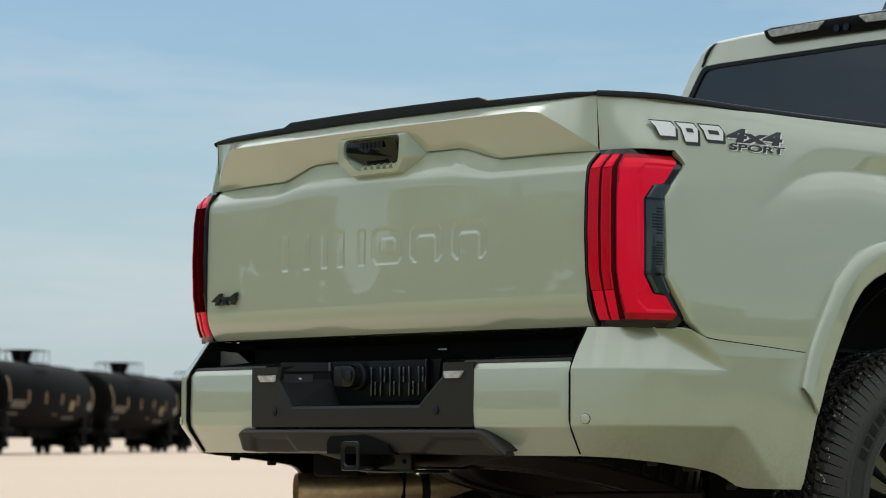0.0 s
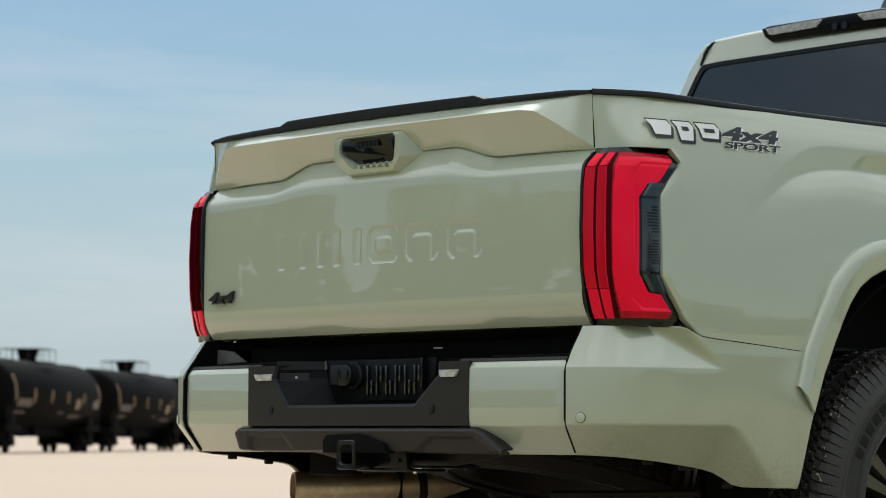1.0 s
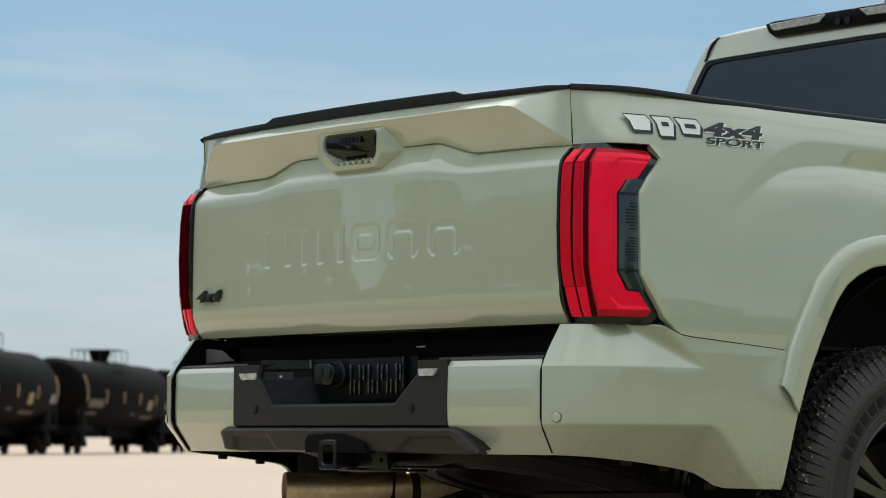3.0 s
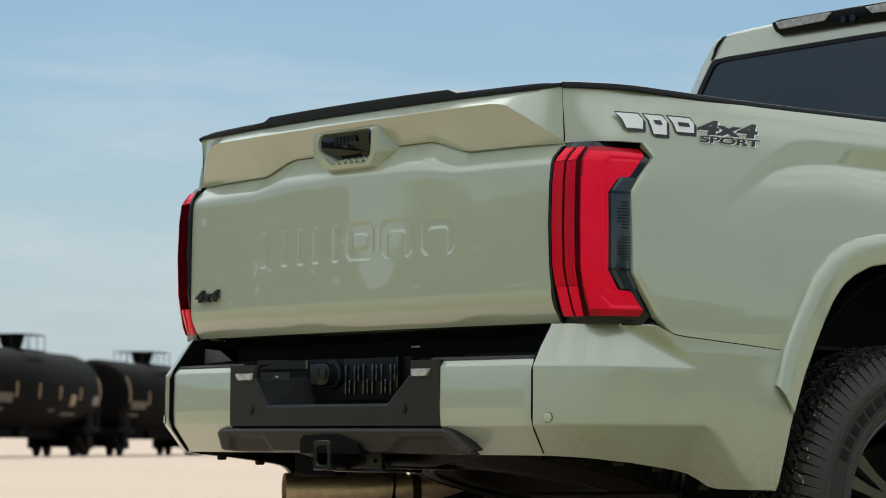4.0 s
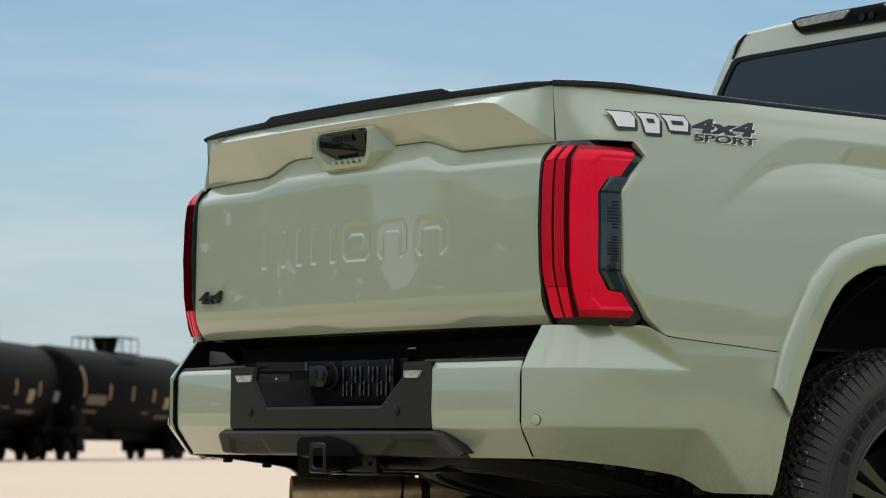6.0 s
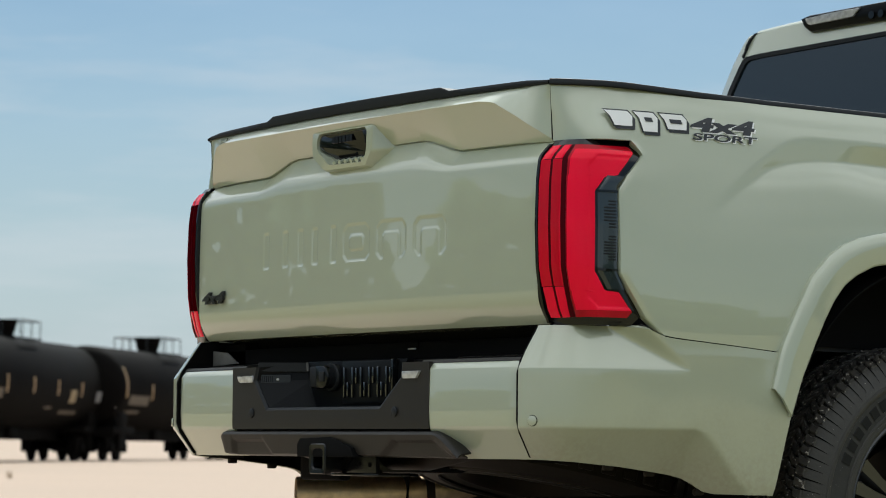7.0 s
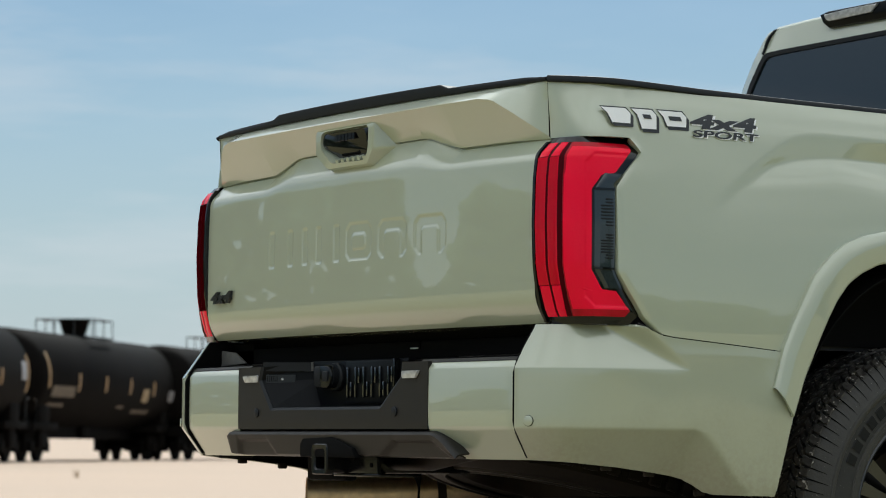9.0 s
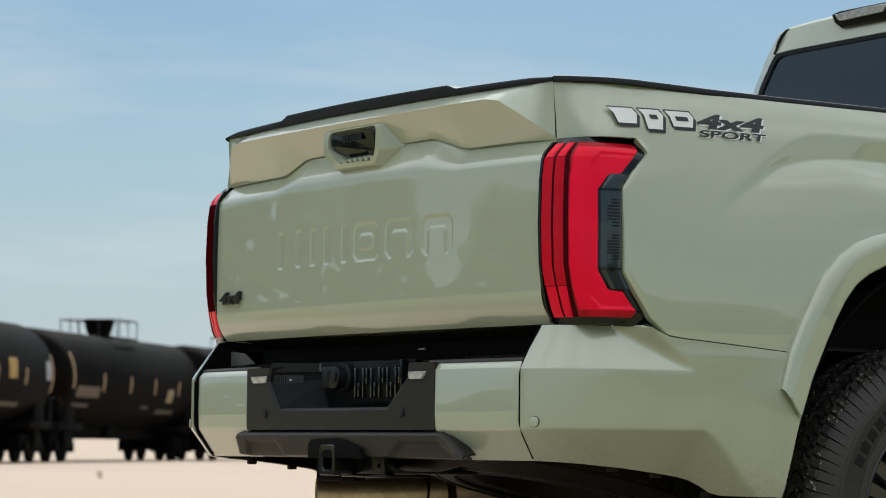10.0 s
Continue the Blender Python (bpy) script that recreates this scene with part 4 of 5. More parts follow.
bumper_panel("painted_panel", -0.792, -0.458, PAINT, 0.556, 0.783, 0.0, "sage painted bumper panel")

for s_ in (-1, 1):
    part("seam_gap", tube([(s_ * 0.795, face_y(0.789) + o + 0.013, z) for z, o in ((0.785, 0.006), (0.77, 0.0), (0.70, -0.001), (0.636, 0.0), (0.622, 0.0055), (0.60, 0.0205), (0.575, 0.038), (0.558, 0.05))],
                           0.0065, 8), SHADOW_GAP, bumper)
    part("tailgate_gap", tube([(s_ * 0.7865, y, z) for y, z in ((-0.013, 1.430), (-0.010, 1.36), (-0.004, 1.30))], 0.0015, 8), SHADOW_GAP, truck)
# deck above the bumper, with a dark step strip
for x0, x1 in ((-0.79, -0.425), (0.405, 0.79)):
    deck_rows = [[(x, face_y(x) + 0.014, 0.780), (x, face_y(x) + 0.016, 0.786), (x, face_y(x) + 0.024, 0.7925), (x, -0.02, 0.7945), (x, 0.0, 0.803), (x, 0.06, 0.806)]
                 for x in np.linspace(x0, x1, 16)]
    add("step_deck", sheet(deck_rows, flip=True), PLASTIC, bumper, "black textured step deck", smooth=30, solid=0.004)
# Sloped plate in a lighter grey at the deck's left end.
bm = prism([(-0.795, 0.800), (-0.778, 0.843), (-0.700, 0.836), (-0.640, 0.806)], 0.006, 0, 0.001)
part("deck_end_plate", moved(bm, pose(0, -0.006, 0)), MOTTLED_GREY, bumper, "mottled grey end plate of the step deck")
# Deck edge coloured near-black to stand for the shade under the tailgate.
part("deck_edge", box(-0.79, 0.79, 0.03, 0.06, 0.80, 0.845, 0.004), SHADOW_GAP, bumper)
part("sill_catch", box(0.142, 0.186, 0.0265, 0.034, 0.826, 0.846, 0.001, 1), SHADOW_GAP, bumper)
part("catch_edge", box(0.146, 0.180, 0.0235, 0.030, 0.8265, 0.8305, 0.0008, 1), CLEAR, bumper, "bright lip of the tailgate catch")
# Black box added to block light leaking under the tailgate.
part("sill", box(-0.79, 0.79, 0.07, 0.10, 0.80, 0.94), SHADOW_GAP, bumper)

# centre pad: black plastic with an open recess for the number plate
def pad_strip(points_low, points_high, n=10):
    rows = []
    for i in range(n + 1):
        f = i / n
        a = [points_low[0] + (points_low[1] - points_low[0]) * f, points_low[2]]
        b = [points_high[0] + (points_high[1] - points_high[0]) * f, points_high[2]]
        rows.append([(a[0] + (b[0] - a[0]) * g, face_y(a[0] + (b[0] - a[0]) * g) - 0.003 + 0.004 * smooth01((0.65 - (a[1] + (b[1] - a[1]) * g)) / 0.06),
                      a[1] + (b[1] - a[1]) * g) for g in np.linspace(0, 1, 12)])
    return sheet(rows)


bm = bmesh.new()
for lo_, hi_ in (((-0.458, -0.276, 0.626), (-0.458, -0.276, 0.674)), ((-0.276, 0.260, 0.626), (-0.276, 0.260, 0.674)), ((0.260, 0.462, 0.626), (0.260, 0.462, 0.674)),
                 ((-0.458, -0.276, 0.674), (-0.458, -0.342, 0.752)), ((0.260, 0.462, 0.674), (0.352, 0.462, 0.750)),
                 ((-0.458, -0.342, 0.752), (-0.458, -0.330, 0.787)), ((0.352, 0.462, 0.750), (0.356, 0.462, 0.787))):
    bm.from_mesh(pad_strip(lo_, hi_))
bmesh.ops.remove_doubles(bm, verts=bm.verts, dist=0.0005)
pad = part("bumper_pad", bm, PLASTIC, truck, "black textured bumper pad with a sunk plate recess", smooth=30, solid=0.012)
# chamfer round the recess
edge = [(-0.330, 0.787), (-0.342, 0.752), (-0.276, 0.674), (0.260, 0.674), (0.352, 0.750), (0.356, 0.787)]
inner = [(-0.321, 0.787), (-0.333, 0.753), (-0.271, 0.681), (0.255, 0.681), (0.343, 0.752), (0.347, 0.787)]
far = [(-0.236, 0.800), (-0.231, 0.756), (-0.196, 0.686), (0.215, 0.686), (0.235, 0.752), (0.240, 0.800)]
rows = [[(x, face_y(x) - 0.003, z) for x, z in edge], [(x, face_y(x) + 0.002, z) for x, z in inner], [(x, face_y(x) + 0.005, z) for x, z in inner]]
add("recess_rim", sheet(rows, flip=True), MOULDING, pad, smooth=20)
add("recess_wall", sheet([[(x, face_y(x) + 0.005, z) for x, z in inner], [(x, -0.020, z) for x, z in far]], flip=True), RECESS, pad, "dark slanting walls of the plate recess", smooth=0)
# a header over the slanting wall, and the dark box of the plate lamp below it
def wall_block(f0, f1, z0, z1, proud):
    """A block on the slanting wall, from one share of its depth to another."""
    bm = bmesh.new()
    v = []
    for o in (-0.004, proud):
        for f, z in ((f0, z0), (f1, z0), (f1, z1), (f0, z1)):
            v.append(bm.verts.new((-0.333 + 0.100 * f + o * 0.72, -0.128 + 0.106 * f - o * 0.69, z)))
    for q in ((0, 3, 2, 1), (4, 5, 6, 7), (0, 1, 5, 4), (1, 2, 6, 5), (2, 3, 7, 6), (3, 0, 4, 7)):
        bm.faces.new([v[i] for i in q])
    bmesh.ops.bevel(bm, geom=bm.edges[:], offset=0.0012, segments=2, affect="EDGES")
    return bm


part("recess_header", wall_block(0.02, 1.0, 0.776, 0.800, 0.004), MOULDING, pad)
lamp_box = part("lamp_box", wall_block(0.08, 0.62, 0.745, 0.768, 0.003), PIANO, pad)
for k in range(6):
    part("box_rib", wall_block(0.10 + 0.035 * k, 0.115 + 0.035 * k, 0.748, 0.766, 0.0045), MOULDING, lamp_box)
# The glint on the box is modelled as a small pale block.
part("lamp_glint", wall_block(0.36, 0.41, 0.753, 0.759, 0.006), CLEAR, lamp_box, "small pale block standing for a glint on the lamp box")
part("recess_back", box(-0.30, 0.30, 0.006, 0.016, 0.67, 0.80), RECESS, pad)
part("recess_floor", box(-0.27, 0.255, -0.128, 0.01, 0.672, 0.680), RECESS, pad)
for a, b in ((-0.424, -0.343), (0.357, 0.430)):
    y_ = face_y((a + b) / 2)
    o = [(a, 0.7655), (a + 0.014, 0.7475), (b - 0.003, 0.7475), (b, 0.7655)] if a < 0 else [(a, 0.7655), (a + 0.003, 0.7475), (b - 0.014, 0.7475), (b, 0.7655)]
    part("plate_lamp", moved(prism(rounded(o, 0.003), 0.016, 0, 0.002), pose(0, y_ - 0.0085, 0)), CLEAR, pad, "clear number plate lamp")
for x in (-0.350, 0.325):
    part("sensor", moved(tube([(0, 0.004, 0), (0, -0.003, 0), (0, -0.0045, 0)], [0.012, 0.012, 0.009], 18), pose(x, face_y(x) - 0.003, 0.668)), MOULDING, pad,
         "black parking sensor")
# raised centre plinth with the towing socket and the number plate
bm = prism([(-0.244, 0.802), (-0.236, 0.756), (-0.197, 0.684), (0.205, 0.684), (0.222, 0.802)], 0.03, 0.02, 0.004)
part("plinth", moved(bm, pose(0, -0.030, 0)), RECESS, pad)
part("plinth_edge", moved(tube([(0, 0, 0.800), (0.003, 0, 0.778)], 0.004, 8), pose(-0.240, -0.031, 0)), MOTTLED_GREY, pad, "pale grey edge of the plinth")
socket = part("towing_socket", joined(moved(tube([(0, 0, 0), (0, -0.012, 0), (0, -0.016, 0)], [0.037, 0.037, 0.034], 32), pose(-0.110, -0.028, 0.760)),
                                      moved(tube([(0, 0, 0), (0, -0.020, 0)], 0.029, 32), pose(-0.112, -0.040, 0.760))), MOULDING, pad, "black towing socket with a hinged lid")
lid = [(-0.032, 0.030), (0.010, 0.030), (0.024, 0.022), (0.031, 0.006), (0.031, -0.008), (0.022, -0.026), (0.008, -0.032), (-0.032, -0.032)]
part("socket_lid", moved(prism([(x * 0.9 - 0.114, z * 0.92 + 0.761) for x, z in lid], 0.012, 0.04, 0.004), pose(0, -0.068, 0)), STEEL, socket)
part("lid_grip", box(-0.122, -0.098, -0.0715, -0.066, 0.748, 0.774, 0.002), MOULDING, socket)
part("lid_hinge", box(-0.190, -0.140, -0.058, -0.030, 0.733, 0.789, 0.006), MOULDING, socket)
for z in (0.744, 0.776):
    part("hinge_pin", tube([(-0.142, -0.061, z - 0.009), (-0.142, -0.061, z + 0.009)], 0.005, 10), STEEL, socket)
plate = part("number_plate", box(-0.062, 0.184, -0.038, -0.033, 0.692, 0.800, 0.003), RECESS, truck, "black number plate with raised plain bars")
for i in range(6):
    x = -0.050 + i * 0.0390
    part("plate_bar", box(x, x + 0.0075, -0.044, -0.037, 0.706, 0.784, 0.0026), PLATE_GLOSS, plate)
    part("plate_bar", box(x + 0.017, x + 0.0245, -0.044, -0.037, 0.708 + 0.034 * (i % 2), 0.746 + 0.036 * (i % 2), 0.0026), PLATE_GLOSS, plate)
part("plate_frame", box(0.178, 0.186, -0.048, -0.030, 0.720, 0.802, 0.003), PIANO, plate)

# lower black skid strip: an angled bar with pressed pockets
skid = []


def pocket_depth(x, z):
    """Two shallow pressed pockets that widen towards the foot."""
    deep = 0.0
    for x0, x1, in_, out_ in ((-0.456, -0.286, 0.25, 1.05), (0.327, 0.482, 1.80, 1.75)):
        fall = 0.602 - z
        deep = max(deep, min(1.0, (x - x0 + in_ * fall) / 0.018, (x1 + out_ * fall - x) / 0.018, fall / 0.010))
    return 0.009 * smooth01(deep)


for x in np.concatenate([np.linspace(-0.530, -0.495, 12), np.linspace(-0.49, 0.52, 200), np.linspace(0.525, 0.585, 26)]):
    e = math.sqrt(max(0.0, 1 - (min(0.0, x + 0.495) / 0.035) ** 2))
    r = 0.35 * smooth01((x - 0.478) / 0.107) + 0.65 * max(0.0, (x - 0.478) / 0.107) ** 1.8
    mid = 0.592
    top = mid + (0.622 - 0.055 * r - mid) * e
    low_ = mid + (0.560 - mid) * e
    top = max(top, low_ + 0.004)
    f = face_y(x) + 0.020 * (1 - e)
    col = [(x, f + 0.03, top + 0.003), (x, f + 0.004, top), (x, f - 0.006, top - 0.004 * e), (x, f - 0.0105, top - 0.010 * e)]
    for g_ in (0.25, 0.4, 0.55, 0.7, 0.85, 1.0):
        z = top - 0.010 * e + (low_ + 0.003 - top + 0.010 * e) * g_
        col.append((x, f - 0.0105 + 0.012 * g_ + pocket_depth(x, z), z))
    back_ = 0.08 - 0.062 * smooth01((x - 0.40) / 0.16)
    col += [(x, f + 0.012, low_), (x, f + back_, low_ - 0.004)]
    skid.append(col)
add("skid_strip", sheet(skid), PLASTIC, bumper, "brown-black lower skid strip", smooth=30, solid=0.004)

# hitch receiver
hitch = part("hitch_receiver", joined(box(-0.035, 0.035, -0.05, 0.30, 0.516, 0.586, 0.006)), STEEL, truck, "black square steel hitch receiver")
ring = []
for k, (h, y) in enumerate(((0.035, -0.05), (0.035, -0.128), (0.0385, -0.130), (0.0385, -0.148), (0.036, -0.151), (0.027, -0.150), (0.0235, -0.146), (0.0235, -0.05))):
    ring.append([(x, y, 0.551 + z) for x, z in rounded([(sx * h, sz * h) for sx, sz in ((-1, -1), (1, -1), (1, 1), (-1, 1))], 0.012)])
add("receiver_tube", sheet(ring, close=True), STEEL, hitch, smooth=35)
part("receiver_inside", box(-0.03, 0.03, -0.06, -0.05, 0.52, 0.58), SHADOW_GAP, hitch)
bm = prism([(0.020, 0.600), (0.040, 0.600), (0.078, 0.569), (0.168, 0.559), (0.172, 0.516), (0.020, 0.516)], 0.012, 0, 0.002)
part("hitch_plate", moved(bm, pose(0, -0.085, 0)), STEEL, hitch)
part("hitch_beam", tube([(-0.46, 0.07, 0.60), (-0.36, 0.06, 0.585), (-0.20, 0.055, 0.560), (0.20, 0.055, 0.560), (0.36, 0.06, 0.585), (0.46, 0.07, 0.60)], 0.036, 16), UNDER, hitch)
# No real hole here: a near-black patch paints the shaded opening.
bm = prism([(-0.102, 0.588), (-0.088, 0.602), (0.052, 0.606), (0.080, 0.600), (0.150, 0.580), (0.165, 0.556), (-0.100, 0.556)], 0.03, 0, 0.003)
part("receiver_shade", moved(bm, pose(0, -0.1475, 0)), SHADOW_GAP, hitch, "black patch standing for the shaded cut-out round the receiver")
part("hitch_hood", box(-0.10, 0.085, -0.135, -0.02, 0.594, 0.604, 0.003), STEEL, hitch)
part("chain_bar", box(-0.03, 0.19, -0.09, 0.03, 0.509, 0.516, 0.002), STEEL, hitch)
# Holes are near-black discs on the plate; their shade is painted.
for x, z, r in ((0.052, 0.556, 0.0105), (0.098, 0.540, 0.006), (0.145, 0.538, 0.006)):
    part("chain_hole", moved(tube([(0, -0.001, 0), (0, 0.004, 0)], r, 14), pose(x, -0.0865, z)), SHADOW_GAP, hitch)


# ---- wheel arch flares ----
def flare(side):
    rows = []
    outs = FLARE_OUT + [(2 * WHEEL_Y - y, z) for y, z in FLARE_OUT[-2::-1]]
    ins = FLARE_IN + [(2 * WHEEL_Y - y, z) for y, z in FLARE_IN[-2::-1]]
    n = 90
    ko = np.linspace(0, 1, len(outs))
    for t in np.linspace(0, 1, n):
        oy, oz = float(np.interp(t, ko, [p[0] for p in outs])), float(np.interp(t, ko, [p[1] for p in outs]))
        iy, iz = float(np.interp(t, ko, [p[0] for p in ins])), float(np.interp(t, ko, [p[1] for p in ins]))
        base = 0.977 + (max(0.962, side_x(oy, oz) + 0.010) - 0.977) * smooth01((oz - 0.76) / 0.20)
        prof = [(0.0, base - 0.018), (0.0, base + 0.001), (0.05, base + 0.006), (0.12, base + 0.009), (0.36, base + 0.014), (0.42, base + 0.0138), (0.93, base + 0.009),
                (0.985, base + 0.006), (1.0, base - 0.002), (1.0, base - 0.045)]
        rows.append([(x * side, oy + (iy - oy) * f, oz + (iz - oz) * f) for f, x in prof])
    add("wheel_arch_flare", sheet(rows, flip=side < 0), PAINT, truck, "sage painted wheel arch flare", smooth=25, solid=0.006)


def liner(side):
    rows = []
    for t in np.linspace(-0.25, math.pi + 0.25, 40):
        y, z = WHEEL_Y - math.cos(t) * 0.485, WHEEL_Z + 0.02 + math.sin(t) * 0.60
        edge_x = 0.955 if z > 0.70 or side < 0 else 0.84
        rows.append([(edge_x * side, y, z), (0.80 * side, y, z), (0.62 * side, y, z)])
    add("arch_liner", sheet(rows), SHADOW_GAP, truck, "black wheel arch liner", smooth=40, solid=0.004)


for side in (1, -1):
    flare(side)
    liner(side)


# ---- wheels ----
AXLE_Y, AXLE_Z, TYRE_R = 1.062, 0.424, 0.420


def wheel():
    hub = new("wheel")
    crown_prof = [(-0.125, 0.245), (-0.132, 0.28), (-0.135, 0.34), (-0.128, 0.382), (-0.112, 0.400), (-0.09, 0.407), (0, 0.409), (0.086, 0.4065), (0.099, 0.402)]
    tyre = add("tyre", turned(crown_prof, 96), RUBBER, hub, "dusty black all-terrain tyre", smooth=30)
    add("sidewall_shoulder", turned([(0.099, 0.402), (0.108, 0.395), (0.117, 0.384), (0.125, 0.370), (0.1305, 0.357), (0.1325, 0.352), (0.1360, 0.3495), (0.1368, 0.345), (0.1350, 0.339), (0.1335, 0.337)], 96),
        RUBBER_DUSTY, tyre, "dusty grey shoulder of the sidewall", smooth=30)
    add("sidewall_band", turned([(0.1335, 0.337), (0.1330, 0.330), (0.1335, 0.30), (0.1330, 0.287)], 96), RUBBER, tyre, smooth=30)
    add("sidewall_bead", turned([(0.1330, 0.287), (0.1362, 0.285), (0.1366, 0.281), (0.1352, 0.2785), (0.1355, 0.272), (0.1335, 0.2705), (0.1325, 0.264), (0.128, 0.259), (0.118, 0.254)], 96), RUBBER_DUSTY, tyre, smooth=30)
    # tread blocks: staggered lugs over the crown and the shoulders
    rnd = random.Random(4)
    verts, faces = [], []

    def lug(x0, x1, a, w, r0, r1, skew, bend=0.0):
        """A block with a kinked outline and a worn, uneven top."""
        o = len(verts)
        xm = (x0 + x1) / 2
        for x, r, sh in ((x0, r0, 0.0), (xm, (r0 + r1) / 2, bend), (x1, r1, 0.0)):
            for da in (-w / 2, w / 2):
                for rr, grow in ((r - 0.014, 1.12), (r - 0.0016, 1.0), (r + rnd.uniform(-0.0006, 0.0004), 0.86)):
                    aa = a + da * grow + skew * (x - x0) + sh
                    verts.append((x, rr * math.cos(aa), rr * math.sin(aa)))
        for i in (0, 6):
            for f in ((0, 1, 7, 6), (1, 2, 8, 7), (2, 5, 11, 8), (5, 4, 10, 11), (4, 3, 9, 10)):
                faces.append([o + i + j for j in f])
        for i in (0, 12):
            faces.append([o + i + j for j in (0, 3, 4, 1)])
            faces.append([o + i + j for j in (1, 4, 5, 2)])

    count = 92
    for k in range(count):
        p = 2 * math.pi / count
        a = p * k
        j = rnd.uniform(-0.006, 0.006)
        lug(-0.017, 0.015, a + j, p * rnd.uniform(0.66, 0.8), TYRE_R, TYRE_R, 1.5, 0.012)
        lug(0.021, 0.047, a + p * 0.5 + j, p * rnd.uniform(0.66, 0.8), TYRE_R, TYRE_R - 0.001, -2.0, -0.012)
        lug(0.054, 0.078, a + j, p * rnd.uniform(0.62, 0.78), TYRE_R - 0.001, TYRE_R - 0.003, 1.8, 0.014)
        lug(-0.052, -0.024, a + p * 0.35, p * 0.72, TYRE_R - 0.001, TYRE_R, -2.0, -0.012)
        lug(-0.078, -0.058, a, p * 0.70, TYRE_R - 0.003, TYRE_R - 0.001, 1.8)
        lug(0.083, 0.1005 + 0.005 * (k % 2), a + p * 0.3 + j, p * 0.72, TYRE_R - 0.0045, TYRE_R - 0.014 - 0.004 * (k % 2), 0.6, 0.006)
        lug(-0.104, -0.083, a, p * 0.72, TYRE_R - 0.013, TYRE_R - 0.0045, 0.6)
    me = bpy.data.meshes.new("tread")
    me.from_pydata(verts, [], faces)
    tagged(add("tread", me, TREAD, tyre, "dusty blocky tread", smooth=0), kind="stuff")
    # thin cuts down the shoulder, laid on as near-black strips for their shade, and a plain raised maker's band on the
    # sidewall
    verts, faces = [], []
    for k in range(92):
        a = 2 * math.pi * k / 92
        o = len(verts)
        w = 0.0052 if k % 2 else 0.0036
        path = [(0.4035, 0.0985), (0.395, 0.1085), (0.384, 0.1175), (0.370, 0.1255)] + ([(0.358, 0.1308)] if k % 2 else [(0.366, 0.1272)])
        for i, (r, x) in enumerate(path):
            for da in (-w, w):
                ww = da * (1.0, 0.9, 0.6, 0.35, 0.12)[i]
                verts.append((x + 0.0008, r * math.cos(a + ww + 0.012 * i * 0.4), r * math.sin(a + ww + 0.012 * i * 0.4)))
        faces += [(o + 2 * i, o + 2 * i + 1, o + 2 * i + 3, o + 2 * i + 2) for i in range(4)]
    me = bpy.data.meshes.new("cuts")
    me.from_pydata(verts, [], faces)
    tagged(add("shoulder_cuts", me, SHADOW_GAP, tyre, smooth=0), kind="stuff")
    for a0, w in [(1.9 + 0.118 * i, 0.080) for i in range(11)] + [(5.0 + 0.118 * i, 0.080) for i in range(11)]:
        rows = [[(x, r * math.cos(a0 + w * t / 4), r * math.sin(a0 + w * t / 4)) for x, r in ((0.1325, 0.326), (0.1352, 0.324), (0.1352, 0.298), (0.1325, 0.296))] for t in range(5)]
        add("sidewall_bar", sheet(rows), LETTER_BLACK, tyre, smooth=0)
    rim = add("rim", turned([(0.112, 0.256), (0.120, 0.255), (0.123, 0.249), (0.117, 0.241), (0.10, 0.234), (0.03, 0.224), (-0.10, 0.231), (-0.118, 0.25)], 64), ALLOY, hub, "dark grey alloy rim", smooth=35)
    add("rim_edge", turned([(0.1220, 0.2530), (0.1236, 0.2510), (0.1236, 0.2500), (0.1220, 0.2485)], 96), MACHINED, rim, "bright machined rim edge", smooth=40)
    add("disc", turned([(0.02, 0.0001), (0.02, 0.17), (0.0, 0.175)], 40), UNDER, rim, smooth=35)
    add("hub_cap", turned([(0.10, 0.0001), (0.099, 0.034), (0.09, 0.04), (0.05, 0.08), (0.04, 0.085)], 32), ALLOY, rim, smooth=35)
    for k in range(6):
        for off in (-0.13, 0.13):
            a = 2 * math.pi * k / 6 + off
            bm = bmesh.new()
            pts = []
            for r, w, x in ((0.055, 0.020, 0.085), (0.15, 0.017, 0.092), (0.239, 0.024, 0.108)):
                for dx, ww in ((0, 0.7), (-0.022, 1.2)):
                    for sgn in (-1, 1):
                        pts.append(bm.verts.new((x + dx, r * math.cos(a) - sgn * w * ww * math.sin(a), r * math.sin(a) + sgn * w * ww * math.cos(a))))
            for i in (0, 4):
                q = pts[i:i + 8]
                for f in ((0, 1, 5, 4), (2, 6, 7, 3), (0, 4, 6, 2), (1, 3, 7, 5)):
                    bm.faces.new([q[j] for j in f])
            part("spoke", bm, ALLOY, rim, smooth=20)
        a = 2 * math.pi * k / 6
        part("lug_nut", moved(tube([(0.07, 0, 0), (0.088, 0, 0)], 0.011, 6), pose(0, 0.057 * math.cos(a), 0.057 * math.sin(a))), STEEL, rim, smooth=0)
    return hub


w = wheel()
w.name = "rear_wheel"
w.parent = truck
w.matrix_basis = pose(0.80, AXLE_Y, AXLE_Z, -25, 0, 0)
for x, y, name in ((-0.80, AXLE_Y, "rear_wheel"), (0.80, AXLE_Y + 3.70, "front_wheel"), (-0.80, AXLE_Y + 3.70, "front_wheel")):
    c = copy_thing(w, pose(x, y, AXLE_Z, 40, 0, 0 if x > 0 else 180))
    c.name = name

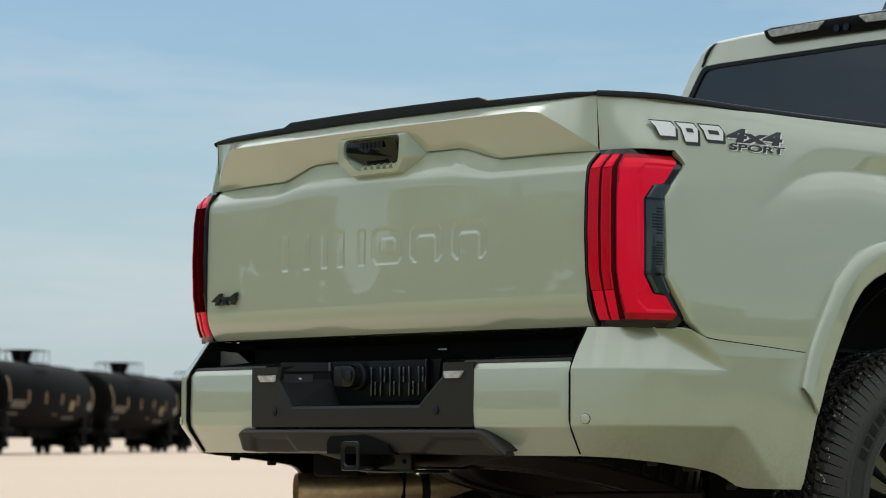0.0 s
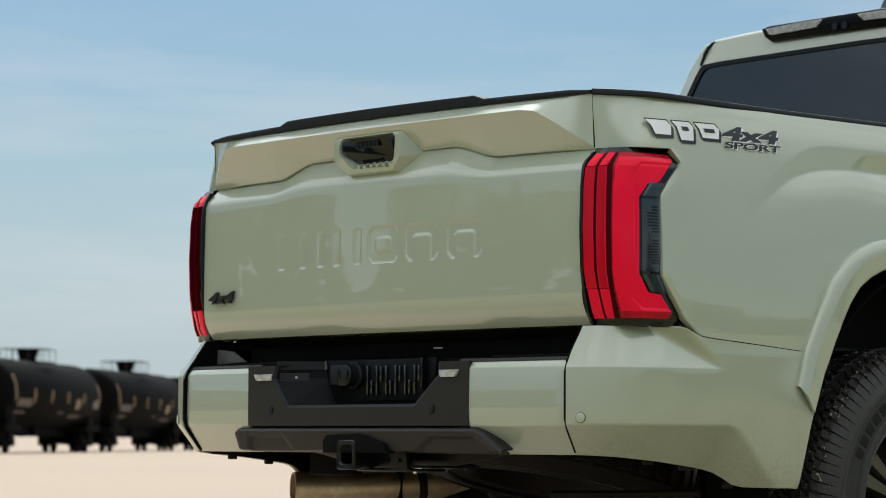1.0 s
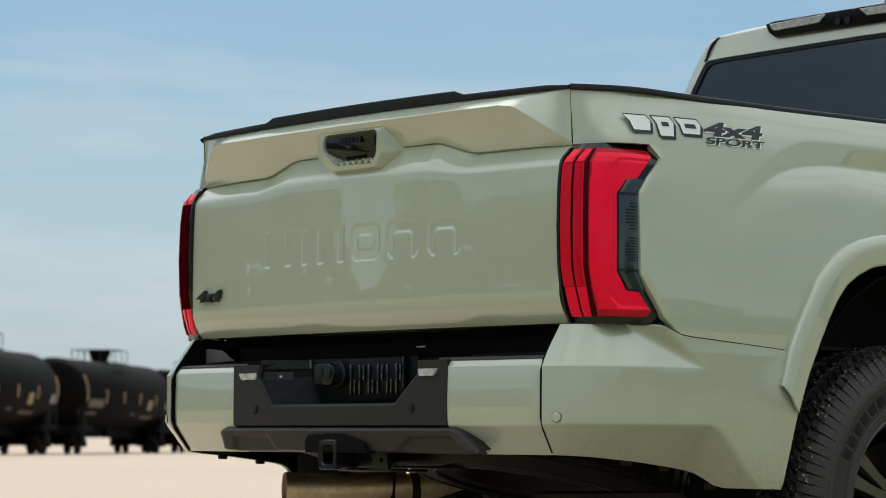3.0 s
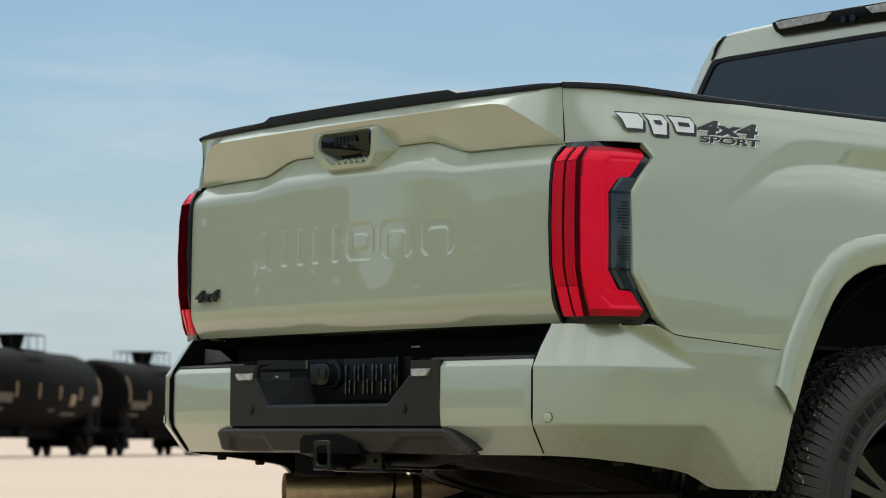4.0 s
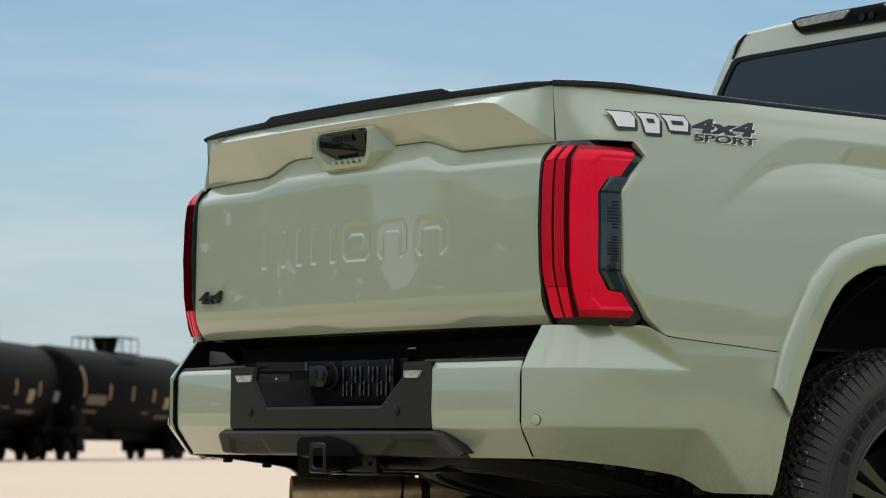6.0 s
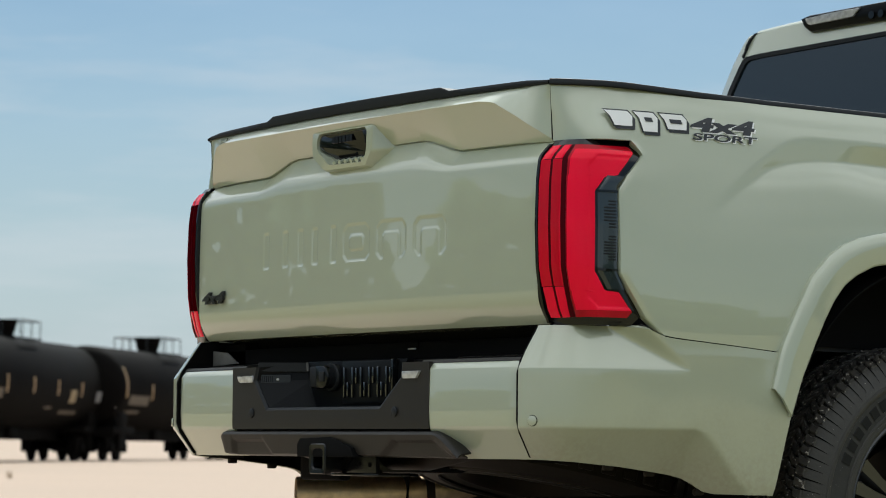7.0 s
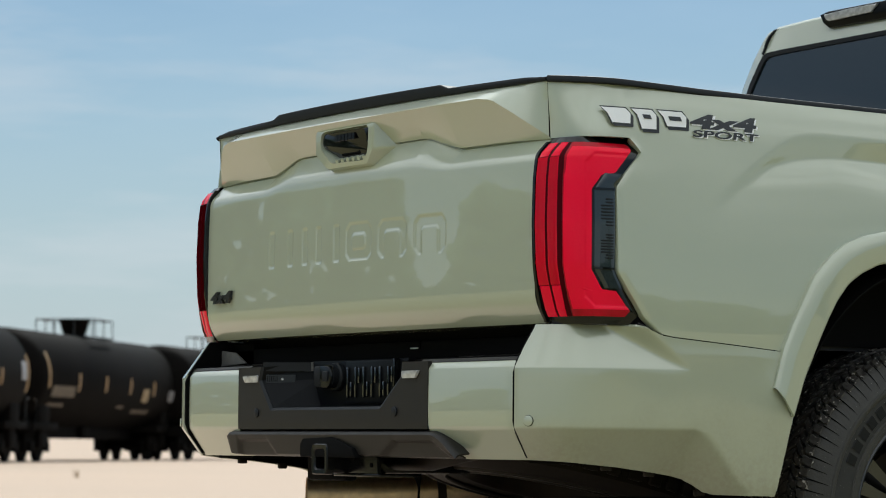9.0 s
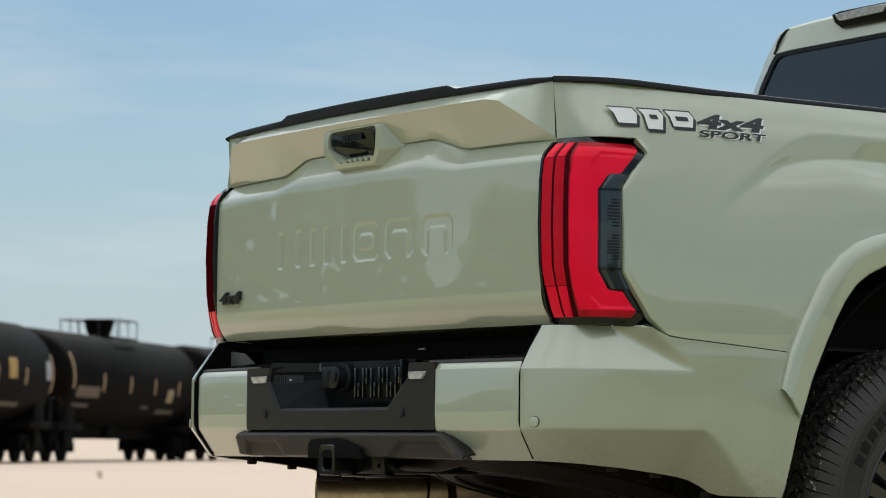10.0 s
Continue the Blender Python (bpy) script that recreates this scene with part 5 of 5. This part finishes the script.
# ---- under the truck ----
spare = add("spare_wheel", turned([(-0.10, 0.24), (-0.12, 0.30), (-0.115, 0.36), (-0.09, 0.395), (0.09, 0.395), (0.115, 0.36), (0.12, 0.30), (0.10, 0.24), (-0.10, 0.24)], 64), SPARE, truck,
            "spare wheel slung beneath the bed", smooth=35)
for k in range(40):
    a = 2 * math.pi * k / 40
    for z0 in (0.05, -0.05):
        part("tread_block", moved(box(z0 - 0.03, z0 + 0.03, -0.020, 0.020, 0.392, 0.403, 0.003, 1), Matrix.Rotation(a + (0.08 if z0 > 0 else 0), 4, "X")), SPARE, spare, smooth=0)
rim_ = add("spare_rim", turned([(0.100, 0.243), (0.108, 0.236), (0.096, 0.226), (0.030, 0.214), (0.022, 0.20), (0.040, 0.13), (0.046, 0.06), (0.030, 0.001)], 64), UNDER, spare, "dark steel spare rim", smooth=35)
# Rim holes are near-black discs that paint the shade of an opening.
for k in range(8):
    a = 2 * math.pi * k / 8
    add("rim_hole", turned([(0.030, 0.030), (0.0335, 0.028), (0.030, 0.0005)], 20), SHADOW_GAP, rim_, smooth=30).location = (0.001, 0.165 * math.cos(a), 0.165 * math.sin(a))
for r in (0.285, 0.335):
    add("sidewall_ridge", turned([(0.116 + 0.02 * (0.335 - r), r - 0.006), (0.1225, r - 0.002), (0.1225, r + 0.002), (0.115, r + 0.006)], 64), SPARE, spare, smooth=30)
spare.matrix_basis = Matrix.Translation((0.0, 0.585, 0.575)) @ Matrix.Rotation(radians(-12.5), 4, "X") @ pose(0, 0, 0, 0, 90, 0)
part("rear_axle", tube([(-0.7, AXLE_Y, AXLE_Z), (-0.2, AXLE_Y, AXLE_Z), (-0.12, AXLE_Y, AXLE_Z), (0.12, AXLE_Y, AXLE_Z), (0.2, AXLE_Y, AXLE_Z), (0.7, AXLE_Y, AXLE_Z)],
                                   [0.045, 0.05, 0.14, 0.14, 0.05, 0.045], 20), UNDER, truck, "rusty rear axle")
for x in (-0.50, 0.50):
    part("frame_rail", box(x - 0.04, x + 0.04, 0.05, 4.9, 0.60, 0.74, 0.008), UNDER, truck, "dark steel chassis rail")
    part("damper", tube([(x + 0.05, 0.80, 0.40), (x - 0.06, 0.66, 0.72)], 0.03, 14), UNDER, truck)
    part("lower_link", tube([(x + 0.10, WHEEL_Y - 0.02, 0.36), (x + 0.06, 1.9, 0.56)], 0.025, 12), UNDER, truck)
    part("coil_spring", tube([(x - 0.02 + 0.055 * math.cos(t), WHEEL_Y - 0.02 + 0.055 * math.sin(t), 0.46 + 0.2 * t / 38) for t in np.linspace(0, 38, 150)], 0.008, 8), UNDER, truck)
part("track_bar", tube([(-0.60, 0.93, 0.47), (0.62, 0.93, 0.60)], 0.018, 12), UNDER, truck)
part("hitch_bracket", box(-0.47, -0.27, 0.09, 0.13, 0.492, 0.60, 0.01), SHADOW_GAP, truck)
part("crossmember", box(-0.46, 0.46, 0.05, 0.13, 0.56, 0.70, 0.01), UNDER, truck)
part("hanger_bar", tube([(0.30, 0.30, 0.45), (0.72, 0.42, 0.46)], 0.010, 10), UNDER, truck)
part("bed_floor", box(-0.765, 0.765, 0.12, 1.80, 0.83, 0.86), PLASTIC, truck, "black bed floor")
part("bed_front_wall", box(-0.86, 0.86, 1.78, 1.81, 0.80, 1.41), PAINT, truck)
for s_ in (-1, 1):
    part("bed_inner_wall", box(min(s_ * 0.78, s_ * 0.80), max(s_ * 0.78, s_ * 0.80), 0.05, 1.79, 1.06, 1.415), PLASTIC, truck)
    # Black sheets added inside the arches so no lit ground shows through.
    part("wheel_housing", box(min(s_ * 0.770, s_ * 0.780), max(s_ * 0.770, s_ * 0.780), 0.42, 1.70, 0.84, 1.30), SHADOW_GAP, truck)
    part("arch_light_block", box(min(s_ * 0.60, s_ * 0.615), max(s_ * 0.60, s_ * 0.615), 0.48, 1.70, 0.52, 0.98), SHADOW_GAP, truck)
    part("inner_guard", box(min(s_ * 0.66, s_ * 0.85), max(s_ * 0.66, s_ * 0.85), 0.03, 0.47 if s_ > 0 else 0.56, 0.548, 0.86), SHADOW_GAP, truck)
pipe = part("exhaust_pipe", tube([(-0.80, 0.285, 0.447), (-0.795, 0.295, 0.447), (-0.70, 0.50, 0.45), (-0.63, 0.66, 0.46), (-0.60, 0.80, 0.49), (-0.60, 1.3, 0.56)],
                                 [0.049, 0.050, 0.050, 0.049, 0.038, 0.036], 32, ends=False), EXHAUST, truck, "heat-stained steel tailpipe", smooth=50, solid=0.003)
part("heat_shield", box(-0.82, -0.615, 0.47, 0.615, 0.530, 0.536, 0.002), UNDER, truck)
part("clamp", tube([(-0.648, 0.62, 0.457), (-0.638, 0.642, 0.459)], 0.053, 32), UNDER, pipe)

# ---- decals on the bed side ----
def on_side(y, z, out=0.0015):
    return side_x(y, z) + out, y, z


def plain_decal(name, outline, mat, out, parent):
    """A flat plain shape laid on the bed side; outline in (along, up)."""
    bm = bmesh.new()
    f = bm.faces.new([bm.verts.new((a, 0, b)) for a, b in outline])
    bmesh.ops.subdivide_edges(bm, edges=bm.edges[:], cuts=3, use_grid_fill=False)
    bmesh.ops.triangulate(bm, faces=bm.faces[:])
    for v in bm.verts:
        v.co = on_side(v.co.x, v.co.z, out)
    return part(name, bm, mat, parent, smooth=0)


blocks = [(0.063, 0.138, 0.036), (0.142, 0.208, 0.046), (0.213, 0.292, 0.036)]
for a, b, h in blocks:
    top_ = 1.3675
    def block(dx, dz, grow):
        return [(a - grow + dx, top_ + grow + dz), (b - 0.012 + grow + dx, top_ + grow + dz), (b + grow + dx, top_ - 0.012 + dz), (b - 0.004 + grow + dx, top_ - h - grow + dz),
                (a + 0.022 - grow + dx, top_ - h - grow + dz), (a + 0.014 - grow + dx, top_ - 0.014 + dz)]
    plain_decal("decal_shade", block(0.006, -0.006, 0.002), DECAL_DARK, 0.0012, right_side)
    plain_decal("decal_edge", block(0, 0, 0.003), DECAL_DARK, 0.0018, right_side)
    plain_decal("decal_block", block(0, 0, 0), WHITE, 0.0026, right_side)
    if a > 0.1:
        plain_decal("decal_slot", [(a + 0.027, top_ - 0.012), (b - 0.018, top_ - 0.012), (b - 0.014, top_ - 0.022), (a + 0.031, top_ - 0.022)], DECAL_DARK, 0.0034, right_side)
for mat, dx, dz, out, off in ((WHITE, 0.0046, -0.0030, 0.0016, 0.0030), (DECAL_DARK, 0, 0, 0.0026, 0.0022)):
    lettering("4x4", mat, right_side, lambda r, u, o: on_side(r + dx, u + dz, out + o), "decal_drive", (0.300, 0.494), (1.331, 1.367), 0.0002, "", 0.16, off)
    lettering("SPORT", mat, right_side, lambda r, u, o: on_side(r + dx * 0.7, u + dz * 0.7, out + o + 0.001), "decal_word", (0.304, 0.496), (1.3105, 1.3275), 0.0002, "", 0.1, off * 0.5)

# ---- cab ----
def cab_section(y, lift=0.0, grow=0.0, low=0.55):
    half = [(0.965, low), (0.975, 1.25), (0.955, 1.42), (0.888, 1.58), (0.810, 1.732), (0.763, 1.806), (0.711, 1.868), (0.688, 1.886), (0.643, 1.897), (0.53, 1.903), (0.40, 1.907), (0.2, 1.911)]
    half = [(x + grow, z + lift * smooth01((z - 1.42) / 0.45)) for x, z in half]
    return [(-x, y, z) for x, z in half] + [(0.0, y, half[-1][1] + 0.001)] + [(x, y, z) for x, z in half[::-1]]


cab_rows = [cab_section(1.866, -0.011, -0.008), cab_section(1.870, -0.005, -0.003), cab_section(1.878, -0.001, -0.001), cab_section(1.90, 0.002), cab_section(1.95, 0.008), cab_section(2.3, 0.02),
            cab_section(2.9, 0.025), cab_section(3.3, 0.01), cab_section(3.6, -0.03)]
cab = add("cab_body", sheet(cab_rows), PAINT, truck, "sage green crew cab with a tinted rear window", smooth=40, solid=0.02)
hood = []
for y, top, half in ((3.6, 1.42, 0.95), (4.0, 1.36, 0.955), (4.6, 1.33, 0.95), (5.3, 1.26, 0.93), (5.62, 1.16, 0.90), (5.72, 0.95, 0.88), (5.74, 0.55, 0.86)):
    hood.append([(-half, y, min(top, 0.55)), (-half, y, top - 0.12), (-half + 0.08, y, top - 0.03), (-0.4, y, top), (0.4, y, top), (half - 0.08, y, top - 0.03), (half, y, top - 0.12),
                 (half, y, min(top, 0.55))])
add("front_body", sheet(hood), PAINT, truck, "sage green bonnet and wings", smooth=30, solid=0.02)
wind = [[(-0.70 + 0.0, 3.58, 1.88), (0.70, 3.58, 1.88)], [(-0.82, 4.05, 1.40), (0.82, 4.05, 1.40)]]
add("windscreen", sheet(wind), GLASS, truck, smooth=0, solid=0.005)
# rear wall of the cab: sheet metal round the window
def window_line(inset, y):
    half = [(-0.86, 1.40), (-0.80, 1.575), (-0.739, 1.72), (-0.704, 1.782), (-0.689, 1.804), (-0.672, 1.8135), (-0.61, 1.817), (-0.31, 1.820)]
    pts = half + [(0, 1.823)] + [(-x, z) for x, z in half[::-1]]
    k = 1 - inset / 0.72
    return [(x * k, y + (z - 1.82) * 0.12, z - (inset if i not in (0, len(pts) - 1) else 0) * (1 if z > 1.7 else 0.2)) for i, (x, z) in enumerate(pts)]


def cab_back(y):
    sec = cab_section(y, -0.011, -0.008)[2:-2]
    n = len(window_line(0, 0))
    t0 = np.linspace(0, 1, len(sec))
    return [tuple(float(np.interp(t, t0, [p[k] for p in sec])) for k in range(3)) for t in np.linspace(0, 1, n)]


add("cab_back", sheet([cab_back(1.864), window_line(-0.001, 1.850)], flip=True), PAINT, cab, smooth=30, solid=0.01)
add("window_seal", sheet([window_line(-0.002, 1.854), window_line(-0.001, 1.849), window_line(0.012, 1.849), window_line(0.014, 1.858)], flip=True), MOULDING, cab, "black window seal", smooth=30, solid=0.004)
bm = bmesh.new()
bm.faces.new([bm.verts.new(p) for p in window_line(0.008, 1.855)[::-1]])
part("rear_window", bm, GLASS, cab, "dark tinted rear window", smooth=0, solid=0.006)
for s_ in (-1, 1):
    part("roof_ditch", tube([(s_ * 0.689, 1.850, 1.812), (s_ * 0.682, 1.853, 1.826), (s_ * 0.675, 1.855, 1.848), (s_ * 0.664, 1.859, 1.868), (s_ * 0.650, 1.866, 1.882), (s_ * 0.632, 1.880, 1.890), (s_ * 0.625, 1.95, 1.896), (s_ * 0.625, 2.4, 1.91)], 0.0060, 8), MOULDING, cab)
# high brake lamp with cargo lamps and a middle camera
LC = -0.075
bm = prism([(LC - 0.337, 1.905), (LC - 0.322, 1.878), (LC - 0.294, 1.860), (LC + 0.294, 1.860), (LC + 0.322, 1.878), (LC + 0.337, 1.905), (LC + 0.30, 1.916), (LC - 0.30, 1.912)], 0.03, 0.02, 0.005)
part("high_brake_lamp", moved(bm, pose(0, 1.842, -0.003)), BLACK_CASE, cab, "high-mounted lamp bar with clear side lenses")
for s_ in (-1, 1):
    o = [(LC + s_ * 0.312, 1.902), (LC + s_ * 0.300, 1.884), (LC + s_ * 0.285, 1.880), (LC + s_ * 0.100, 1.884), (LC + s_ * 0.070, 1.907), (LC + s_ * 0.20, 1.907)]
    part("cargo_lens", moved(prism(o, 0.012, 0, 0.002), pose(0, 1.836, -0.003)), CLEAR, cab, "clear cargo lamp lens")
    part("lamp_camera", moved(tube([(0, -0.006, 0), (0, 0.01, 0)], 0.012, 16), pose(LC + s_ * 0.02, 1.842, 1.876)), PIANO, cab)
bm = prism([(1.93, 1.962), (2.10, 1.962), (2.02, 2.018), (1.985, 2.024), (1.965, 2.018)], 0.036, 0.0, 0.006)
part("roof_antenna", moved(bm, Matrix.Translation((0.04, 0, -0.040)) @ pose(0, 0, 0, 0, 0, 90)), PIANO, cab, "black shark-fin roof antenna")

# ---- the train ----
# the track bends gently: where each car stands and how it is turned
CARS = {-2: (-50.2, 13.6, 143.0), -1: (-65.3, 25.6, 140.0), 0: (-78.75, 37.15, 136.8), 1: (-89.05, 48.25, 134.0), 2: (-103.08, 62.66, 132.9), 3: (-116.54, 76.86, 132.5),
        4: (-129.1, 90.6, 132.5), 5: (-141.6, 104.2, 132.5), 6: (-154.1, 117.8, 132.5)}


def tank_car(marked=False):
    """A tank car along x, seen from its -y side, standing on z = 0."""
    car = tagged(new("tank_car"), "weathered black railway tank car in a standing train", "tank car", "tank cars of the train")
    R, zc, x0, x1 = 1.51, 2.59, -7.65, 7.65
    head = [(0.50, 0.001), (0.47, 0.37), (0.36, 0.85), (0.18, 1.22), (-0.05, 1.44), (-0.3, R)]
    prof = [(x0 - o, r) for o, r in head] + [(x1 + o, r) for o, r in head[::-1]]
    t = add("tank", turned(prof, 64), TANK, car, smooth=45)
    t.matrix_basis = pose(0, 0, zc)
    add("dome", sheet([[(r * math.cos(2 * math.pi * k / 28), r * math.sin(2 * math.pi * k / 28), z) for k in range(28)]
                       for r, z in ((0.50, 3.95), (0.48, 4.12), (0.36, 4.14), (0.36, 4.19), (0.40, 4.20), (0.50, 4.60), (0.52, 4.64), (0.46, 4.64), (0.44, 4.60), (0.001, 4.60))], close=True), TANK, car, "flared valve housing", smooth=35)
    deck = part("dome_platform", joined(box(-1.05, 1.05, -1.05, -0.95, 4.00, 4.05), box(-1.05, 1.05, 0.95, 1.05, 4.00, 4.05), box(-1.05, -0.95, -0.95, 0.95, 4.00, 4.05), box(0.95, 1.05, -0.95, 0.95, 4.00, 4.05)), STEEL, car)
    for sx, sy in ((-1, -1), (-1, -0.3), (-1, 0.4), (-1, 1), (0.0, -1), (1, -1), (1, -0.3), (1, 0.4), (1, 1), (0.0, 1)):
        part("railing_post", tube([(sx, sy, 4.02), (sx, sy, 4.62)], 0.018, 6), STEEL, deck)
    for ends in (((-1, -1), (1, -1)), ((-1, 1), (1, 1)), ((-1, -1), (-1, 1)), ((1, -1), (1, 1))):
        part("handrail", tube([(ends[0][0], ends[0][1], 4.62), (ends[1][0], ends[1][1], 4.62)], 0.022, 6), STEEL, deck)
    sill = part("underframe", joined(box(-8.2, 8.2, -0.28, 0.28, 0.72, 1.12, 0.02), box(-8.1, -5.6, -1.30, 1.30, 0.98, 1.20, 0.02), box(5.6, 8.1, -1.30, 1.30, 0.98, 1.20, 0.02)), TANK, car)
    part("drain_pipe", joined(box(-0.4, 0.4, -0.45, 0.45, 0.72, 1.25, 0.04)), TANK, sill)
    for s_, xe, xb in ((-1, -8.3, -6.8), (1, 8.3, 6.8)):
        part("coupler", box(xe - 0.28, xe + 0.28, -0.12, 0.12, 0.80, 1.0, 0.03), STEEL, sill)
        part("end_beam", box(xe - s_ * 0.2 - 0.06, xe - s_ * 0.2 + 0.06, -1.35, 1.35, 0.85, 1.2, 0.02), TANK, sill)
        for sy in (-1.3, 1.3):
            part("grab_iron", tube([(xe - s_ * 0.5, sy, 1.2), (xe - s_ * 0.5, sy, 1.9), (xe - s_ * 0.2, sy, 1.9)], 0.02, 6), STEEL, sill)
        for sy in (-0.9, 0.9):
            part("saddle", box(xb - 0.5, xb + 0.5, sy - 0.35, sy + 0.35, 1.1, 1.75, 0.03), TANK, sill)
        bogie = part("bogie", joined(box(xb - 1.15, xb + 1.15, -1.02, -0.86, 0.31, 0.85, 0.03), box(xb - 1.15, xb + 1.15, 0.86, 1.02, 0.31, 0.85, 0.03),
                                     box(xb - 0.30, xb + 0.30, -1.2, 1.2, 0.42, 1.0, 0.03)), TANK, car, "black two-axle bogie")
        for dx in (-0.74, 0.74):
            for sy in (-0.75, 0.75):
                add("wheel", sheet([[(xb + dx + r * math.cos(2 * math.pi * k / 28), sy + o, 0.45 + r * math.sin(2 * math.pi * k / 28)) for k in range(28)]
                                    for r, o in ((0.001, -0.07), (0.36, -0.07), (0.44, -0.07), (0.45, 0.05), (0.47, 0.06), (0.001, 0.06))], close=True), TANK, bogie, smooth=30)
            part("axle_box", box(xb + dx - 0.2, xb + dx + 0.2, -1.12, -0.95, 0.30, 0.62, 0.03), TANK, bogie)
            part("axle", tube([(xb + dx, -0.9, 0.45), (xb + dx, 0.9, 0.45)], 0.08, 10), TANK, bogie)

    def patch(name, x0, x1, z0, z1, mat, label=""):
        rows = []
        for x in (x0, x1):
            rows.append([(x, -math.sqrt((R + 0.012) ** 2 - (z - zc) ** 2), z) for z in np.linspace(z0, z1, 6)])
        add(name, sheet(rows, flip=True), mat, car, label, smooth=30, solid=0.004)

    for x, z0, z1 in ((-7.15, 2.25, 3.35), (-4.1, 2.20, 2.78), (-1.2, 2.22, 2.75), (1.6, 2.22, 2.72), (4.45, 2.22, 2.70), (7.25, 2.05, 3.15)):
        patch("reflector_tape", x - 0.09, x + 0.09, z0, z1, TAPE)
    patch("stencil_panel", -6.75, -4.45, 2.00, 2.34, STENCIL, "faded buff lettering panel")
    patch("stencil_panel", -6.75, -5.1, 1.70, 1.80, STENCIL)
    patch("stencil_panel", 2.6, 4.6, 1.60, 1.72, STENCIL)
    patch("stencil_panel", 0.6, 1.4, 1.74, 1.82, STENCIL)
    if marked:
        patch("placard", 6.55, 7.05, 2.40, 2.95, PLACARD_WHITE, "white placard")
        patch("placard", 2.7, 3.5, 2.38, 2.95, PLACARD_YELLOW, "yellow placard")
    else:
        patch("placard", 3.15, 3.85, 1.98, 2.42, PLACARD_BUFF, "buff hazard placard")
        patch("placard", 6.35, 7.0, 2.05, 2.42, PLACARD, "pale hazard placard")
    return car


def track_pose(k):
    x, y, turn = CARS[k]
    return pose(x, y, 0.0, 0, 0, turn)


first = tank_car()
first.matrix_basis = track_pose(0)
tagged(tank_car(True), "weathered black railway tank car with a yellow and a white placard", "tank car", "tank cars of the train").matrix_basis = track_pose(-1)
for k in sorted(CARS):
    if k not in (-1, 0):
        copy_thing(first, track_pose(k))
line = Plan([CARS[k][:2] for k in sorted(CARS)], 10)
for off in (-0.75, 0.75):
    rows = []
    for i_ in range(len(line.p)):
        (x, y), (nx, ny) = line.p[i_] + line.n[i_] * off, line.n[i_]
        rows.append([(x + nx * o, y + ny * o, z) for o, z in ((-0.035, -0.10), (-0.035, 0.012), (0.035, 0.012), (0.035, -0.10))])
    ob = add("track_rail", sheet(rows), RAIL_STEEL, smooth=0)
    tagged(ob, "rusty steel rail sunk in the ground", "rail", kind="structure")


def weed(x, y, seed, h):
    rnd = random.Random(seed)
    bm = bmesh.new()
    for k in range(12):
        a, lean, hh = rnd.uniform(0, 6.28), rnd.uniform(0.05, 0.5), h * rnd.uniform(0.5, 1.0)
        p0 = Vector((rnd.uniform(-0.04, 0.04), rnd.uniform(-0.04, 0.04), 0))
        d = Vector((math.cos(a) * lean, math.sin(a) * lean, 1)).normalized()
        sdw = Vector((-math.sin(a), math.cos(a), 0)) * 0.007
        tip = p0 + d * hh + Vector((math.cos(a), math.sin(a), 0)) * 0.05
        v = [bm.verts.new(p0 - sdw), bm.verts.new(p0 + sdw), bm.verts.new(p0 + d * hh * 0.6 + sdw * 0.8), bm.verts.new(p0 + d * hh * 0.6 - sdw * 0.8), bm.verts.new(tip)]
        bm.faces.new(v[:4])
        bm.faces.new((v[3], v[2], v[4]))
    ob = part("weed", bm, GRASS, smooth=0)
    ob.location = (x, y, 0)
    tagged(ob, "small dry weed growing from the pale ground", "weed")


weed(-36.9, 17.05, 2, 0.22)
